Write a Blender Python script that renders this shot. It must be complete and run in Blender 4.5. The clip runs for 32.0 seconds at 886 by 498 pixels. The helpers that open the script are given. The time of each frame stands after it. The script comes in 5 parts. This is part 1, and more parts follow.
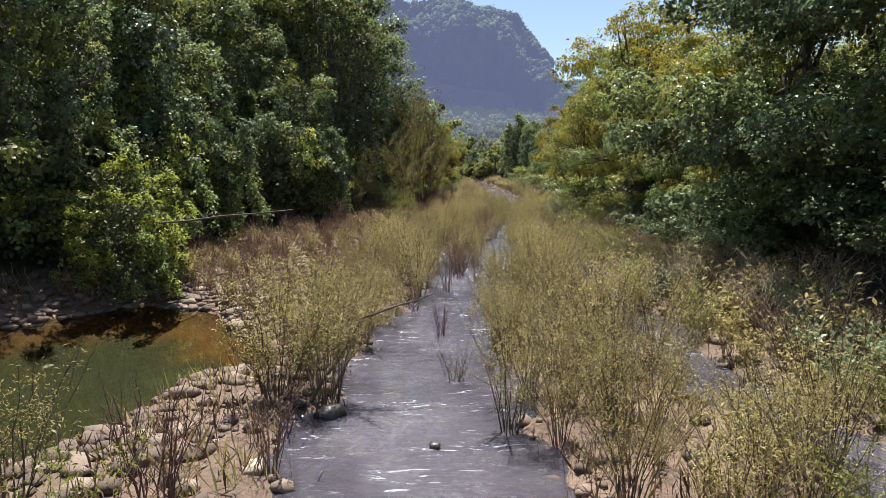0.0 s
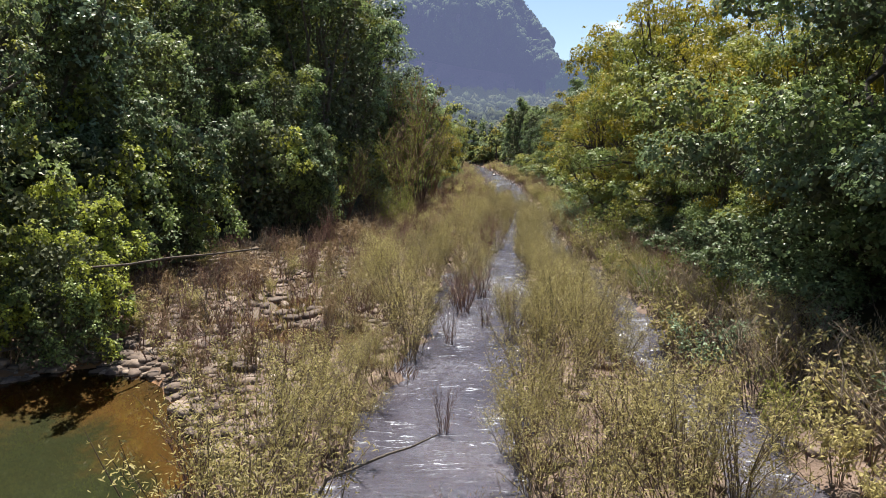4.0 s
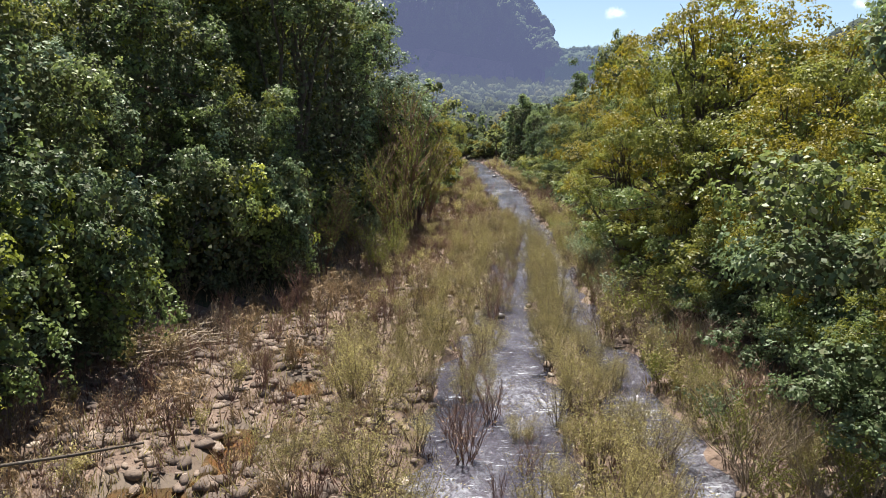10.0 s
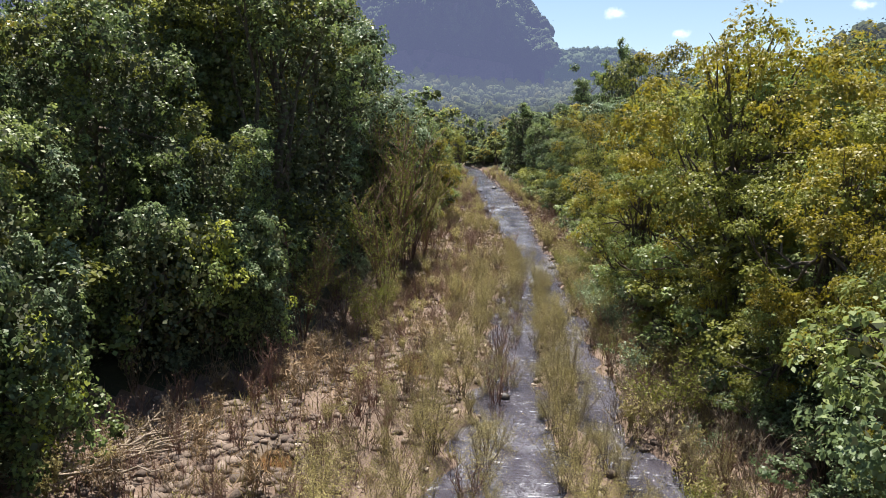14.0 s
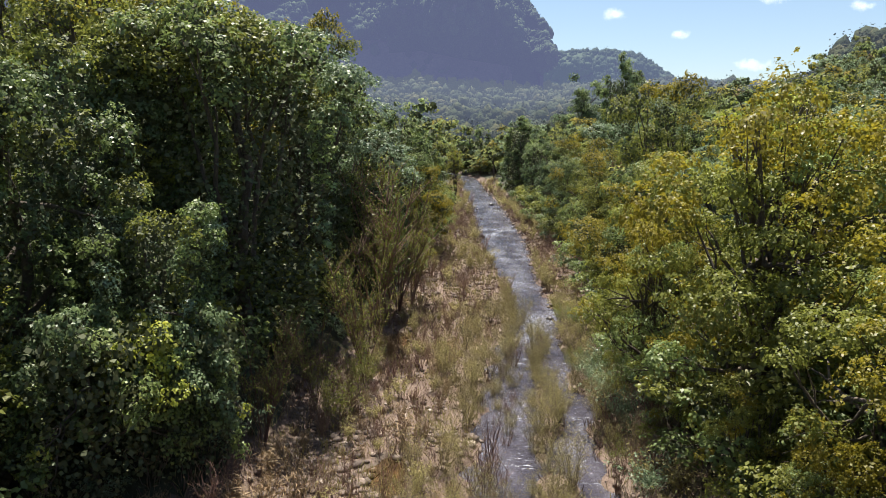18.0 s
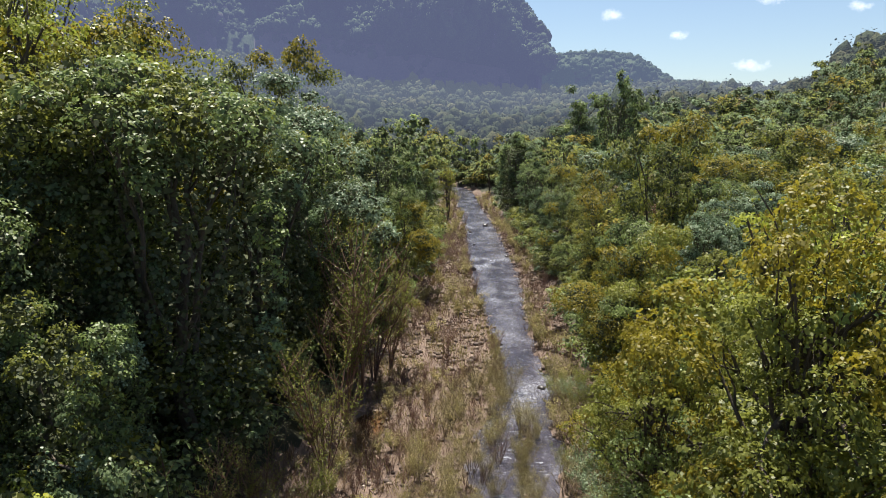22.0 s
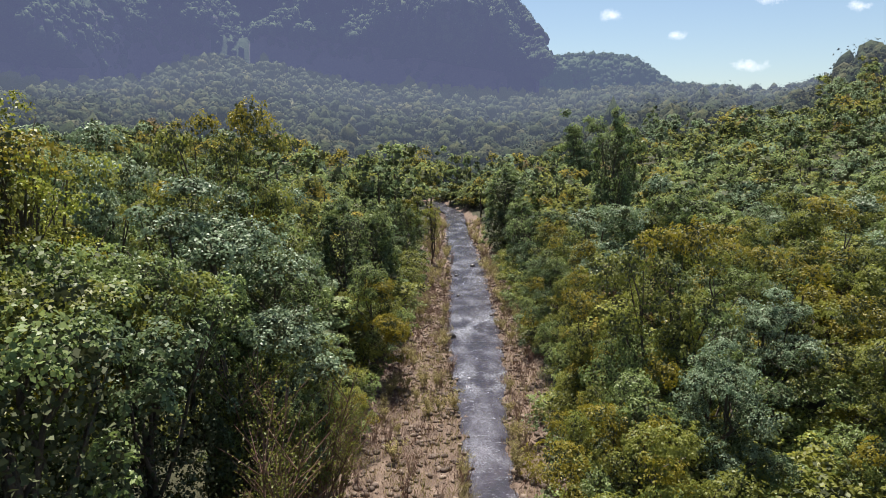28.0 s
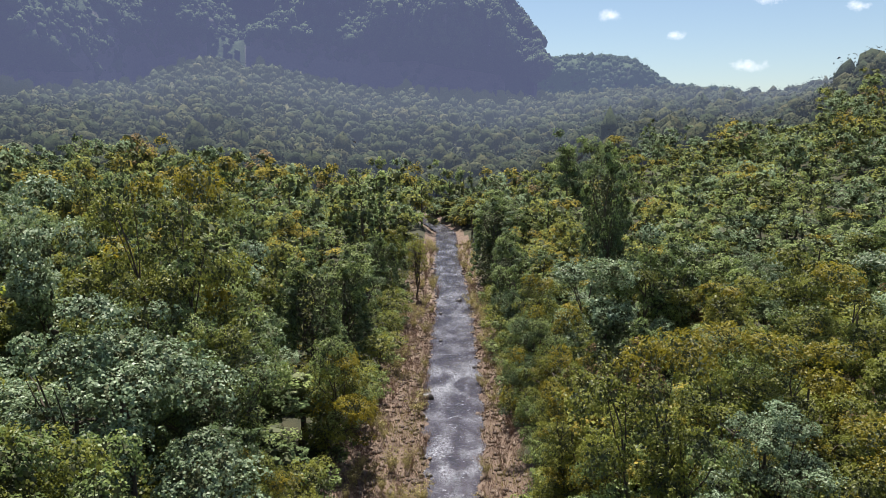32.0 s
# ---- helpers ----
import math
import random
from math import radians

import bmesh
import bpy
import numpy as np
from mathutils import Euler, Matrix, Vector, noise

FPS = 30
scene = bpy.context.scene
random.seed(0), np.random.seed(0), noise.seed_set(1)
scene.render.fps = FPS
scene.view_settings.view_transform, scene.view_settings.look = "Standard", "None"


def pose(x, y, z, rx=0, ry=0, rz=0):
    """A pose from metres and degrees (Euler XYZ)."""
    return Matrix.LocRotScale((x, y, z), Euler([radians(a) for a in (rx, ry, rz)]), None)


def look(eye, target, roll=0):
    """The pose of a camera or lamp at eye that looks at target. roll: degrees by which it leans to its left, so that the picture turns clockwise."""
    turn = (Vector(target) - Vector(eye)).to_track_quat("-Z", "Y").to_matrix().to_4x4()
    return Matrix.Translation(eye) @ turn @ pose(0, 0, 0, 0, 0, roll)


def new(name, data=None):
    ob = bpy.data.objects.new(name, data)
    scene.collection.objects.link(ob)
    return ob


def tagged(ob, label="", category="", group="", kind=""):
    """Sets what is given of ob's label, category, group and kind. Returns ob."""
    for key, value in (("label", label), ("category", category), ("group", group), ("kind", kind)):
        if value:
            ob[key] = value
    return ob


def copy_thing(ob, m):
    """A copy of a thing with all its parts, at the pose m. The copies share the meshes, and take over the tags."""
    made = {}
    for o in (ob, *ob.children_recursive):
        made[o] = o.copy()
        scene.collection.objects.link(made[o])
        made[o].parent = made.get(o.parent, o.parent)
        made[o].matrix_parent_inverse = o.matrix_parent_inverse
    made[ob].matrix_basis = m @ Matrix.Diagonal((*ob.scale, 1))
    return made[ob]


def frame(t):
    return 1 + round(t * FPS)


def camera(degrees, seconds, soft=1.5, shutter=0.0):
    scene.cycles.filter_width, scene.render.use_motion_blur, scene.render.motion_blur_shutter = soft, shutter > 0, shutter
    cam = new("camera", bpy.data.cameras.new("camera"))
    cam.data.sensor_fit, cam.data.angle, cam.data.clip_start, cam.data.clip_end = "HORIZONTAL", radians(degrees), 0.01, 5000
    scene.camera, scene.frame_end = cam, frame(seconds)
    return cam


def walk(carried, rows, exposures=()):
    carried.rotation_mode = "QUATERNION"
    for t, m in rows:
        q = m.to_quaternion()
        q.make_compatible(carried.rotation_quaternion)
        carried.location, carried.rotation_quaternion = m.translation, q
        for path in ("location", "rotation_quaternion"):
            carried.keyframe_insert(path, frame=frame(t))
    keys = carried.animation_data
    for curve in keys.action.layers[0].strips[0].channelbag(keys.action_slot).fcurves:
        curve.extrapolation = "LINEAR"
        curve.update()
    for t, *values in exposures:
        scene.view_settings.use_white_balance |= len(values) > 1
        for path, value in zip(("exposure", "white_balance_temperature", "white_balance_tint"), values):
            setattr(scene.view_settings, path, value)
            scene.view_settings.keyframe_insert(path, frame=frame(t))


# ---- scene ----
cam = camera(63.6, 32.0, soft=0.8)
METRES, EYE, TILT, LEAN, TURN = 40.0, 3.4, -6.4, 0.0, 0.0
ROWS = [
    (0.0, 0.0, 0.0, 0.0, 0.0, 0.0, -0.0),
    (0.5, -0.0003, 0.0113, 0.004, -0.01, -0.24, -0.01),
    (1.0, -0.0007, 0.0233, 0.0082, -0.01, -0.49, -0.02),
    (1.5, -0.0012, 0.0343, 0.0123, -0.02, -0.73, -0.02),
    (2.0, -0.0016, 0.0461, 0.0169, -0.04, -0.92, -0.02),
    (2.5, -0.0017, 0.0571, 0.0214, -0.03, -1.09, -0.03),
    (3.0, -0.0017, 0.0691, 0.0266, -0.04, -1.27, -0.05),
    (3.5, -0.0018, 0.0803, 0.0315, -0.06, -1.42, -0.06),
    (5.5, -0.0015, 0.1273, 0.0534, -0.11, -1.93, -0.13),
    (6.0, -0.0013, 0.14, 0.0592, -0.12, -2.02, -0.13),
    (6.5, -0.001, 0.1518, 0.0646, -0.13, -2.09, -0.14),
    (7.0, -0.0008, 0.1645, 0.0705, -0.16, -2.17, -0.16),
    (7.5, -0.0007, 0.1764, 0.0758, -0.18, -2.24, -0.17),
    (8.0, -0.0003, 0.1894, 0.0816, -0.17, -2.32, -0.18),
    (8.5, -0.0004, 0.2012, 0.0869, -0.19, -2.39, -0.18),
    (9.0, -0.0004, 0.2138, 0.0923, -0.21, -2.45, -0.2),
    (9.5, -0.0004, 0.2252, 0.0974, -0.21, -2.5, -0.22),
    (10.0, -0.0001, 0.2378, 0.1031, -0.23, -2.55, -0.21),
    (10.5, 0.0001, 0.2493, 0.1084, -0.23, -2.56, -0.22),
    (11.0, 0.0004, 0.2616, 0.1143, -0.24, -2.56, -0.21),
    (11.5, 0.0006, 0.2727, 0.1199, -0.26, -2.56, -0.22),
    (12.0, 0.001, 0.2845, 0.1264, -0.27, -2.55, -0.23),
    (12.5, 0.0013, 0.2952, 0.1329, -0.28, -2.58, -0.23),
    (13.0, 0.0019, 0.3068, 0.1398, -0.29, -2.56, -0.25),
    (13.5, 0.0025, 0.3176, 0.1467, -0.3, -2.56, -0.26),
    (14.0, 0.0033, 0.3289, 0.1547, -0.31, -2.56, -0.25),
    (14.5, 0.0044, 0.3397, 0.1621, -0.3, -2.57, -0.22),
    (16.5, 0.0098, 0.3846, 0.1956, -0.41, -2.58, -0.34),
    (17.0, 0.0123, 0.3966, 0.2045, -0.39, -2.59, -0.32),
    (17.5, 0.0147, 0.408, 0.2127, -0.39, -2.56, -0.31),
    (18.0, 0.0175, 0.4204, 0.2217, -0.39, -2.55, -0.28),
    (18.5, 0.0201, 0.432, 0.2301, -0.41, -2.53, -0.25),
    (19.0, 0.0232, 0.4445, 0.2395, -0.41, -2.53, -0.2),
    (19.5, 0.0261, 0.4564, 0.248, -0.42, -2.5, -0.19),
    (20.0, 0.0292, 0.4693, 0.2576, -0.43, -2.5, -0.15),
    (20.5, 0.0325, 0.4815, 0.2666, -0.42, -2.47, -0.14),
    (21.0, 0.036, 0.4949, 0.2772, -0.45, -2.49, -0.11),
    (21.5, 0.0394, 0.5075, 0.287, -0.45, -2.48, -0.08),
    (22.0, 0.0432, 0.5212, 0.2978, -0.46, -2.47, -0.07),
    (22.5, 0.0466, 0.5342, 0.3082, -0.47, -2.47, -0.1),
    (23.0, 0.0501, 0.5482, 0.3192, -0.48, -2.47, -0.06),
    (23.5, 0.0539, 0.5614, 0.3296, -0.47, -2.45, -0.03),
    (24.0, 0.0579, 0.5759, 0.3411, -0.47, -2.45, -0.01),
    (24.5, 0.0617, 0.5891, 0.3523, -0.47, -2.46, -0.04),
    (25.0, 0.066, 0.6037, 0.3647, -0.47, -2.48, -0.05),
    (25.5, 0.0702, 0.6168, 0.3766, -0.46, -2.51, -0.02),
    (27.5, 0.0892, 0.6737, 0.426, -0.51, -2.49, 0.02),
    (28.0, 0.0946, 0.6883, 0.4394, -0.55, -2.52, 0.0),
    (28.5, 0.1, 0.7019, 0.4519, -0.54, -2.51, 0.01),
    (29.0, 0.1056, 0.7167, 0.4658, -0.56, -2.52, -0.01),
    (29.5, 0.1109, 0.7305, 0.4788, -0.59, -2.52, -0.01),
    (30.0, 0.1167, 0.7457, 0.493, -0.61, -2.53, 0.02),
    (30.5, 0.1228, 0.7594, 0.5065, -0.6, -2.54, 0.03),
    (31.0, 0.1294, 0.7746, 0.5213, -0.61, -2.55, 0.03),
    (31.5, 0.1358, 0.7887, 0.5349, -0.61, -2.55, 0.04),
    (32.0, 0.1429, 0.8039, 0.5502, -0.61, -2.56, 0.05),
]
walk(cam, [(t, pose(0, 0, EYE, TILT, LEAN, TURN) @ pose(METRES * x, METRES * y, METRES * z, 90 + pitch, roll, yaw)) for t, x, y, z, yaw, pitch, roll in ROWS],
     exposures=[(0.0, 1.32), (12.0, 1.32), (22.0, 1.10), (32.0, 0.98)])

SUN_EL, SUN_AZ = 69.0, -8.0          # degrees above the horizon; degrees from straight ahead, minus: to the left


# ---- world, sun ----
scene.view_settings.exposure = 1.05
world = bpy.data.worlds.new("sky")
scene.world = world
world.use_nodes = True
wn, wl = world.node_tree.nodes, world.node_tree.links
sky = wn.new("ShaderNodeTexSky")
sky.sky_type = "NISHITA"
sky.sun_disc = False
sky.sun_elevation, sky.sun_rotation = radians(SUN_EL), radians(SUN_AZ)
sky.altitude, sky.air_density, sky.dust_density, sky.ozone_density = 200, 1.0, 0.7, 1.6
wn["Background"].inputs["Strength"].default_value = 0.063
wl.new(sky.outputs[0], wn["Background"].inputs["Color"])

sun_data = bpy.data.lights.new("sun", "SUN")
sun_data.energy, sun_data.angle, sun_data.color = 4.8, radians(0.6), (1.0, 0.95, 0.86)
sun = new("sun", sun_data)
_e, _a = radians(SUN_EL), radians(SUN_AZ)
SUN_DIR = Vector((math.sin(_a) * math.cos(_e), math.cos(_a) * math.cos(_e), math.sin(_e)))
sun.matrix_world = look(SUN_DIR * 300, (0, 0, 0))


# ---- materials ----
def nodes_of(name):
    m = bpy.data.materials.new(name)
    m.use_nodes = True
    nt = m.node_tree
    nt.nodes.clear()
    return m, nt, nt.nodes.new("ShaderNodeOutputMaterial")


def add(nt, kind, **values):
    n = nt.nodes.new(kind)
    for key, v in values.items():
        n.inputs[key.replace("_", " ")].default_value = v
    return n


def ramp(nt, source, stops):
    r = nt.nodes.new("ShaderNodeValToRGB")
    el = r.color_ramp.elements
    while len(el) < len(stops):
        el.new(0.5)
    for e, (p, c) in zip(el, stops):
        e.position, e.color = p, (*c, 1) if len(c) == 3 else c
    nt.links.new(source, r.inputs["Fac"])
    return r


def math_node(nt, op, a, b):
    n = nt.nodes.new("ShaderNodeMath")
    n.operation = op
    for i, v in enumerate((a, b)):
        if isinstance(v, (int, float)):
            n.inputs[i].default_value = v
        else:
            nt.links.new(v, n.inputs[i])
    return n.outputs[0]


def leaf_material(name, dark, mid, light, through_light=0.42, rough=0.47, gloss=0.42):
    """Leaves: colour by leaf and by tree, a waxy upper side, light coming through."""
    m, nt, out = nodes_of(name)
    geo, inf = nt.nodes.new("ShaderNodeNewGeometry"), nt.nodes.new("ShaderNodeObjectInfo")
    fac = math_node(nt, "ADD", math_node(nt, "ADD", math_node(nt, "MULTIPLY", geo.outputs["Random Per Island"], 0.36), 0.16),
                    math_node(nt, "MULTIPLY", inf.outputs["Random"], 0.28))
    col = ramp(nt, fac, [(0.0, dark), (0.5, mid), (1.0, light)])
    pos = add(nt, "ShaderNodeTexNoise", Scale=0.26, Detail=4.0)
    nt.links.new(geo.outputs["Position"], pos.inputs["Vector"])
    hsv = add(nt, "ShaderNodeHueSaturation", Saturation=0.98)
    nt.links.new(col.outputs["Color"], hsv.inputs["Color"])
    nt.links.new(math_node(nt, "ADD", math_node(nt, "MULTIPLY", pos.outputs["Fac"], 1.5), 0.27), hsv.inputs["Value"])
    p = add(nt, "ShaderNodeBsdfPrincipled", Roughness=rough)
    p.inputs["Specular IOR Level"].default_value = gloss
    nt.links.new(hsv.outputs["Color"], p.inputs["Base Color"])
    tr = nt.nodes.new("ShaderNodeBsdfTranslucent")
    nt.links.new(hsv.outputs["Color"], tr.inputs["Color"])
    mix = add(nt, "ShaderNodeMixShader", Fac=through_light)
    nt.links.new(p.outputs[0], mix.inputs[1])
    nt.links.new(tr.outputs[0], mix.inputs[2])
    nt.links.new(mix.outputs[0], out.inputs["Surface"])
    return m


def surface_material(name, stops, scale, rough=0.85, bump=0.4, fine=12.0, by_object=0.0, by_island=0.0):
    """Rough natural surface: blotches at two scales and a fine relief."""
    m, nt, out = nodes_of(name)
    geo = nt.nodes.new("ShaderNodeNewGeometry")
    a = add(nt, "ShaderNodeTexNoise", Scale=scale, Detail=6.0, Roughness=0.62)
    b = add(nt, "ShaderNodeTexNoise", Scale=scale * fine, Detail=4.0, Roughness=0.65)
    for n in (a, b):
        nt.links.new(geo.outputs["Position"], n.inputs["Vector"])
    fac = math_node(nt, "ADD", math_node(nt, "MULTIPLY", a.outputs["Fac"], 0.6), math_node(nt, "MULTIPLY", b.outputs["Fac"], 0.4))
    if by_object:
        inf = nt.nodes.new("ShaderNodeObjectInfo")
        fac = math_node(nt, "ADD", fac, math_node(nt, "MULTIPLY", math_node(nt, "SUBTRACT", inf.outputs["Random"], 0.5), by_object))
    if by_island:
        fac = math_node(nt, "ADD", fac, math_node(nt, "MULTIPLY", math_node(nt, "SUBTRACT", geo.outputs["Random Per Island"], 0.5), by_island))
    col = ramp(nt, fac, stops)
    p = add(nt, "ShaderNodeBsdfPrincipled", Roughness=rough)
    nt.links.new(col.outputs["Color"], p.inputs["Base Color"])
    bp = add(nt, "ShaderNodeBump", Strength=bump, Distance=0.05)
    nt.links.new(b.outputs["Fac"], bp.inputs["Height"])
    nt.links.new(bp.outputs[0], p.inputs["Normal"])
    nt.links.new(p.outputs[0], out.inputs["Surface"])
    return m


def haze_glow_material(name, stops, scale, air, glow, near_glow=None):
    """The far woods and cliffs of the backdrop; hundreds of metres of bright air are painted in as bluish emission."""
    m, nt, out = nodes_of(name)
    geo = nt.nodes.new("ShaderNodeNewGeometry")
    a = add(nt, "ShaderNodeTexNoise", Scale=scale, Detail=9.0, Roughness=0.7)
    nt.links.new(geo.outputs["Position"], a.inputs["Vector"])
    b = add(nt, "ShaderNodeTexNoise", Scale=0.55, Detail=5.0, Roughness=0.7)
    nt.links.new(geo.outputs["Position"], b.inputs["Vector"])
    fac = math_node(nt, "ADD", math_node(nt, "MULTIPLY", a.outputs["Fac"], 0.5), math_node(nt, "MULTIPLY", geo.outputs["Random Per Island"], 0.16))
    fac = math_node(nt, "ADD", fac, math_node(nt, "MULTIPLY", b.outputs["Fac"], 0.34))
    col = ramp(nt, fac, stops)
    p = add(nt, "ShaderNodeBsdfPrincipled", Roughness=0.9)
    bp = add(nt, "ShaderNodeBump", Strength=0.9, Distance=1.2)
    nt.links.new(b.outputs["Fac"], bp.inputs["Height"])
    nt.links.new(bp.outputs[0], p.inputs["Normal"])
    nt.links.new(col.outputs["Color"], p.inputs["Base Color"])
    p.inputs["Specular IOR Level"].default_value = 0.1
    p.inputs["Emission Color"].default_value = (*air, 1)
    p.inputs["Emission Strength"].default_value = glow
    # the painted haze glows more with distance
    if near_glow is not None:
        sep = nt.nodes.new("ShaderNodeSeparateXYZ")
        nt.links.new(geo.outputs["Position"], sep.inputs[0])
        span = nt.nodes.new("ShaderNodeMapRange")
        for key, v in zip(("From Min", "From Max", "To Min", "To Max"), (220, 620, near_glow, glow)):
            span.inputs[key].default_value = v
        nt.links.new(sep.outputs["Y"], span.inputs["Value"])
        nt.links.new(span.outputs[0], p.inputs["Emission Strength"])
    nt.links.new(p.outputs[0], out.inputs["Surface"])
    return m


def river_material():
    """Shallow running water: stone bed below with a purple sky sheen put into its colour, sky on top, ripples along the
    flow, broken white water in the riffles, glints painted on the crests.
    """
    m, nt, out = nodes_of("running_water")
    geo = nt.nodes.new("ShaderNodeNewGeometry")
    mp = nt.nodes.new("ShaderNodeMapping")
    mp.inputs["Scale"].default_value = (1.0, 0.55, 1.0)
    nt.links.new(geo.outputs["Position"], mp.inputs["Vector"])
    w1 = add(nt, "ShaderNodeTexNoise", Scale=2.2, Detail=3.0, Roughness=0.5, Distortion=0.6)
    w2 = add(nt, "ShaderNodeTexNoise", Scale=0.38, Detail=3.0, Roughness=0.55, Distortion=0.4)
    w3 = add(nt, "ShaderNodeTexNoise", Scale=8.0, Detail=4.0, Roughness=0.7, Distortion=1.2)
    for n in (w1, w2, w3):
        nt.links.new(mp.outputs[0], n.inputs["Vector"])
    sep = nt.nodes.new("ShaderNodeSeparateXYZ")
    nt.links.new(geo.outputs["Position"], sep.inputs[0])
    calm, lively = (0.15, 0.15, 0.15), (1, 1, 1)
    riffle = ramp(nt, math_node(nt, "DIVIDE", sep.outputs["Y"], 160.0), [
        (0.10, calm), (0.13, (0.5, 0.5, 0.5)), (0.20, (0.5, 0.5, 0.5)), (0.24, calm), (0.32, calm), (0.345, lively), (0.37, (0.5, 0.5, 0.5)), (0.48, (0.4, 0.4, 0.4)),
        (0.50, lively), (0.54, (0.4, 0.4, 0.4)), (0.60, lively), (0.64, (0.4, 0.4, 0.4)), (0.72, (0.6, 0.6, 0.6)), (0.95, (0.6, 0.6, 0.6))])
    foam_and_glints = math_node(nt, "MULTIPLY", ramp(nt, w2.outputs["Fac"], [(0.46, (0, 0, 0)), (0.62, (1, 1, 1))]).outputs["Color"],
                     ramp(nt, w3.outputs["Fac"], [(0.42, (0, 0, 0)), (0.66, (1, 1, 1))]).outputs["Color"])
    foam_and_glints = math_node(nt, "MULTIPLY", foam_and_glints, riffle.outputs["Color"])
    across = nt.nodes.new("ShaderNodeMapping")
    across.inputs["Scale"].default_value = (0.55, 2.1, 1.0)
    nt.links.new(geo.outputs["Position"], across.inputs["Vector"])
    w4 = add(nt, "ShaderNodeTexNoise", Scale=4.2, Detail=5.0, Roughness=0.7, Distortion=0.9)
    w5 = add(nt, "ShaderNodeTexNoise", Scale=0.9, Detail=2.0)
    nt.links.new(across.outputs[0], w4.inputs["Vector"])
    nt.links.new(geo.outputs["Position"], w5.inputs["Vector"])
    # glints of the ripple crests, painted as short white streaks
    crest_glint = math_node(nt, "MULTIPLY", ramp(nt, w4.outputs["Fac"], [(0.585, (0, 0, 0)), (0.66, (1, 1, 1))]).outputs["Color"],
                      ramp(nt, w5.outputs["Fac"], [(0.38, (0.1, 0.1, 0.1)), (0.6, (1, 1, 1))]).outputs["Color"])
    foam_and_glints = math_node(nt, "MAXIMUM", math_node(nt, "MULTIPLY", foam_and_glints, 0.62), math_node(nt, "MULTIPLY", crest_glint, 0.60))
    # the sky's purple-grey sheen is mixed into the bed colour
    bed = ramp(nt, w2.outputs["Fac"], [(0.3, (0.034, 0.032, 0.042)), (0.7, (0.074, 0.066, 0.084))])
    mixc = nt.nodes.new("ShaderNodeMix")
    mixc.data_type = "RGBA"
    nt.links.new(foam_and_glints, mixc.inputs["Factor"])
    nt.links.new(bed.outputs["Color"], mixc.inputs["A"])
    mixc.inputs["B"].default_value = (0.60, 0.63, 0.68, 1)
    p = add(nt, "ShaderNodeBsdfPrincipled", IOR=1.33)
    p.inputs["Specular IOR Level"].default_value = 0.55
    nt.links.new(mixc.outputs["Result"], p.inputs["Base Color"])
    nt.links.new(math_node(nt, "ADD", math_node(nt, "MULTIPLY", foam_and_glints, 0.5), 0.08), p.inputs["Roughness"])
    bp = add(nt, "ShaderNodeBump", Strength=0.6, Distance=0.14)
    relief = math_node(nt, "ADD", w1.outputs["Fac"], math_node(nt, "MULTIPLY", w4.outputs["Fac"], 0.5))
    nt.links.new(math_node(nt, "ADD", relief, math_node(nt, "MULTIPLY", w3.outputs["Fac"], 0.3)), bp.inputs["Height"])
    nt.links.new(bp.outputs[0], p.inputs["Normal"])
    nt.links.new(p.outputs[0], out.inputs["Surface"])
    return m


def pool_material(name, tint):
    """Still clear water, brown over its bed."""
    m, nt, out = nodes_of(name)
    tr = nt.nodes.new("ShaderNodeBsdfTransparent")
    tr.inputs["Color"].default_value = (*tint, 1)
    gl = nt.nodes.new("ShaderNodeBsdfGlossy")
    gl.inputs["Roughness"].default_value = 0.03
    fr = add(nt, "ShaderNodeFresnel", IOR=1.33)
    ns = add(nt, "ShaderNodeTexNoise", Scale=5.0, Detail=2.0)
    bp = add(nt, "ShaderNodeBump", Strength=0.06, Distance=0.03)
    nt.links.new(ns.outputs["Fac"], bp.inputs["Height"])
    nt.links.new(bp.outputs[0], gl.inputs["Normal"])
    mix = nt.nodes.new("ShaderNodeMixShader")
    nt.links.new(fr.outputs[0], mix.inputs[0])
    nt.links.new(tr.outputs[0], mix.inputs[1])
    nt.links.new(gl.outputs[0], mix.inputs[2])
    nt.links.new(mix.outputs[0], out.inputs["Surface"])
    return m


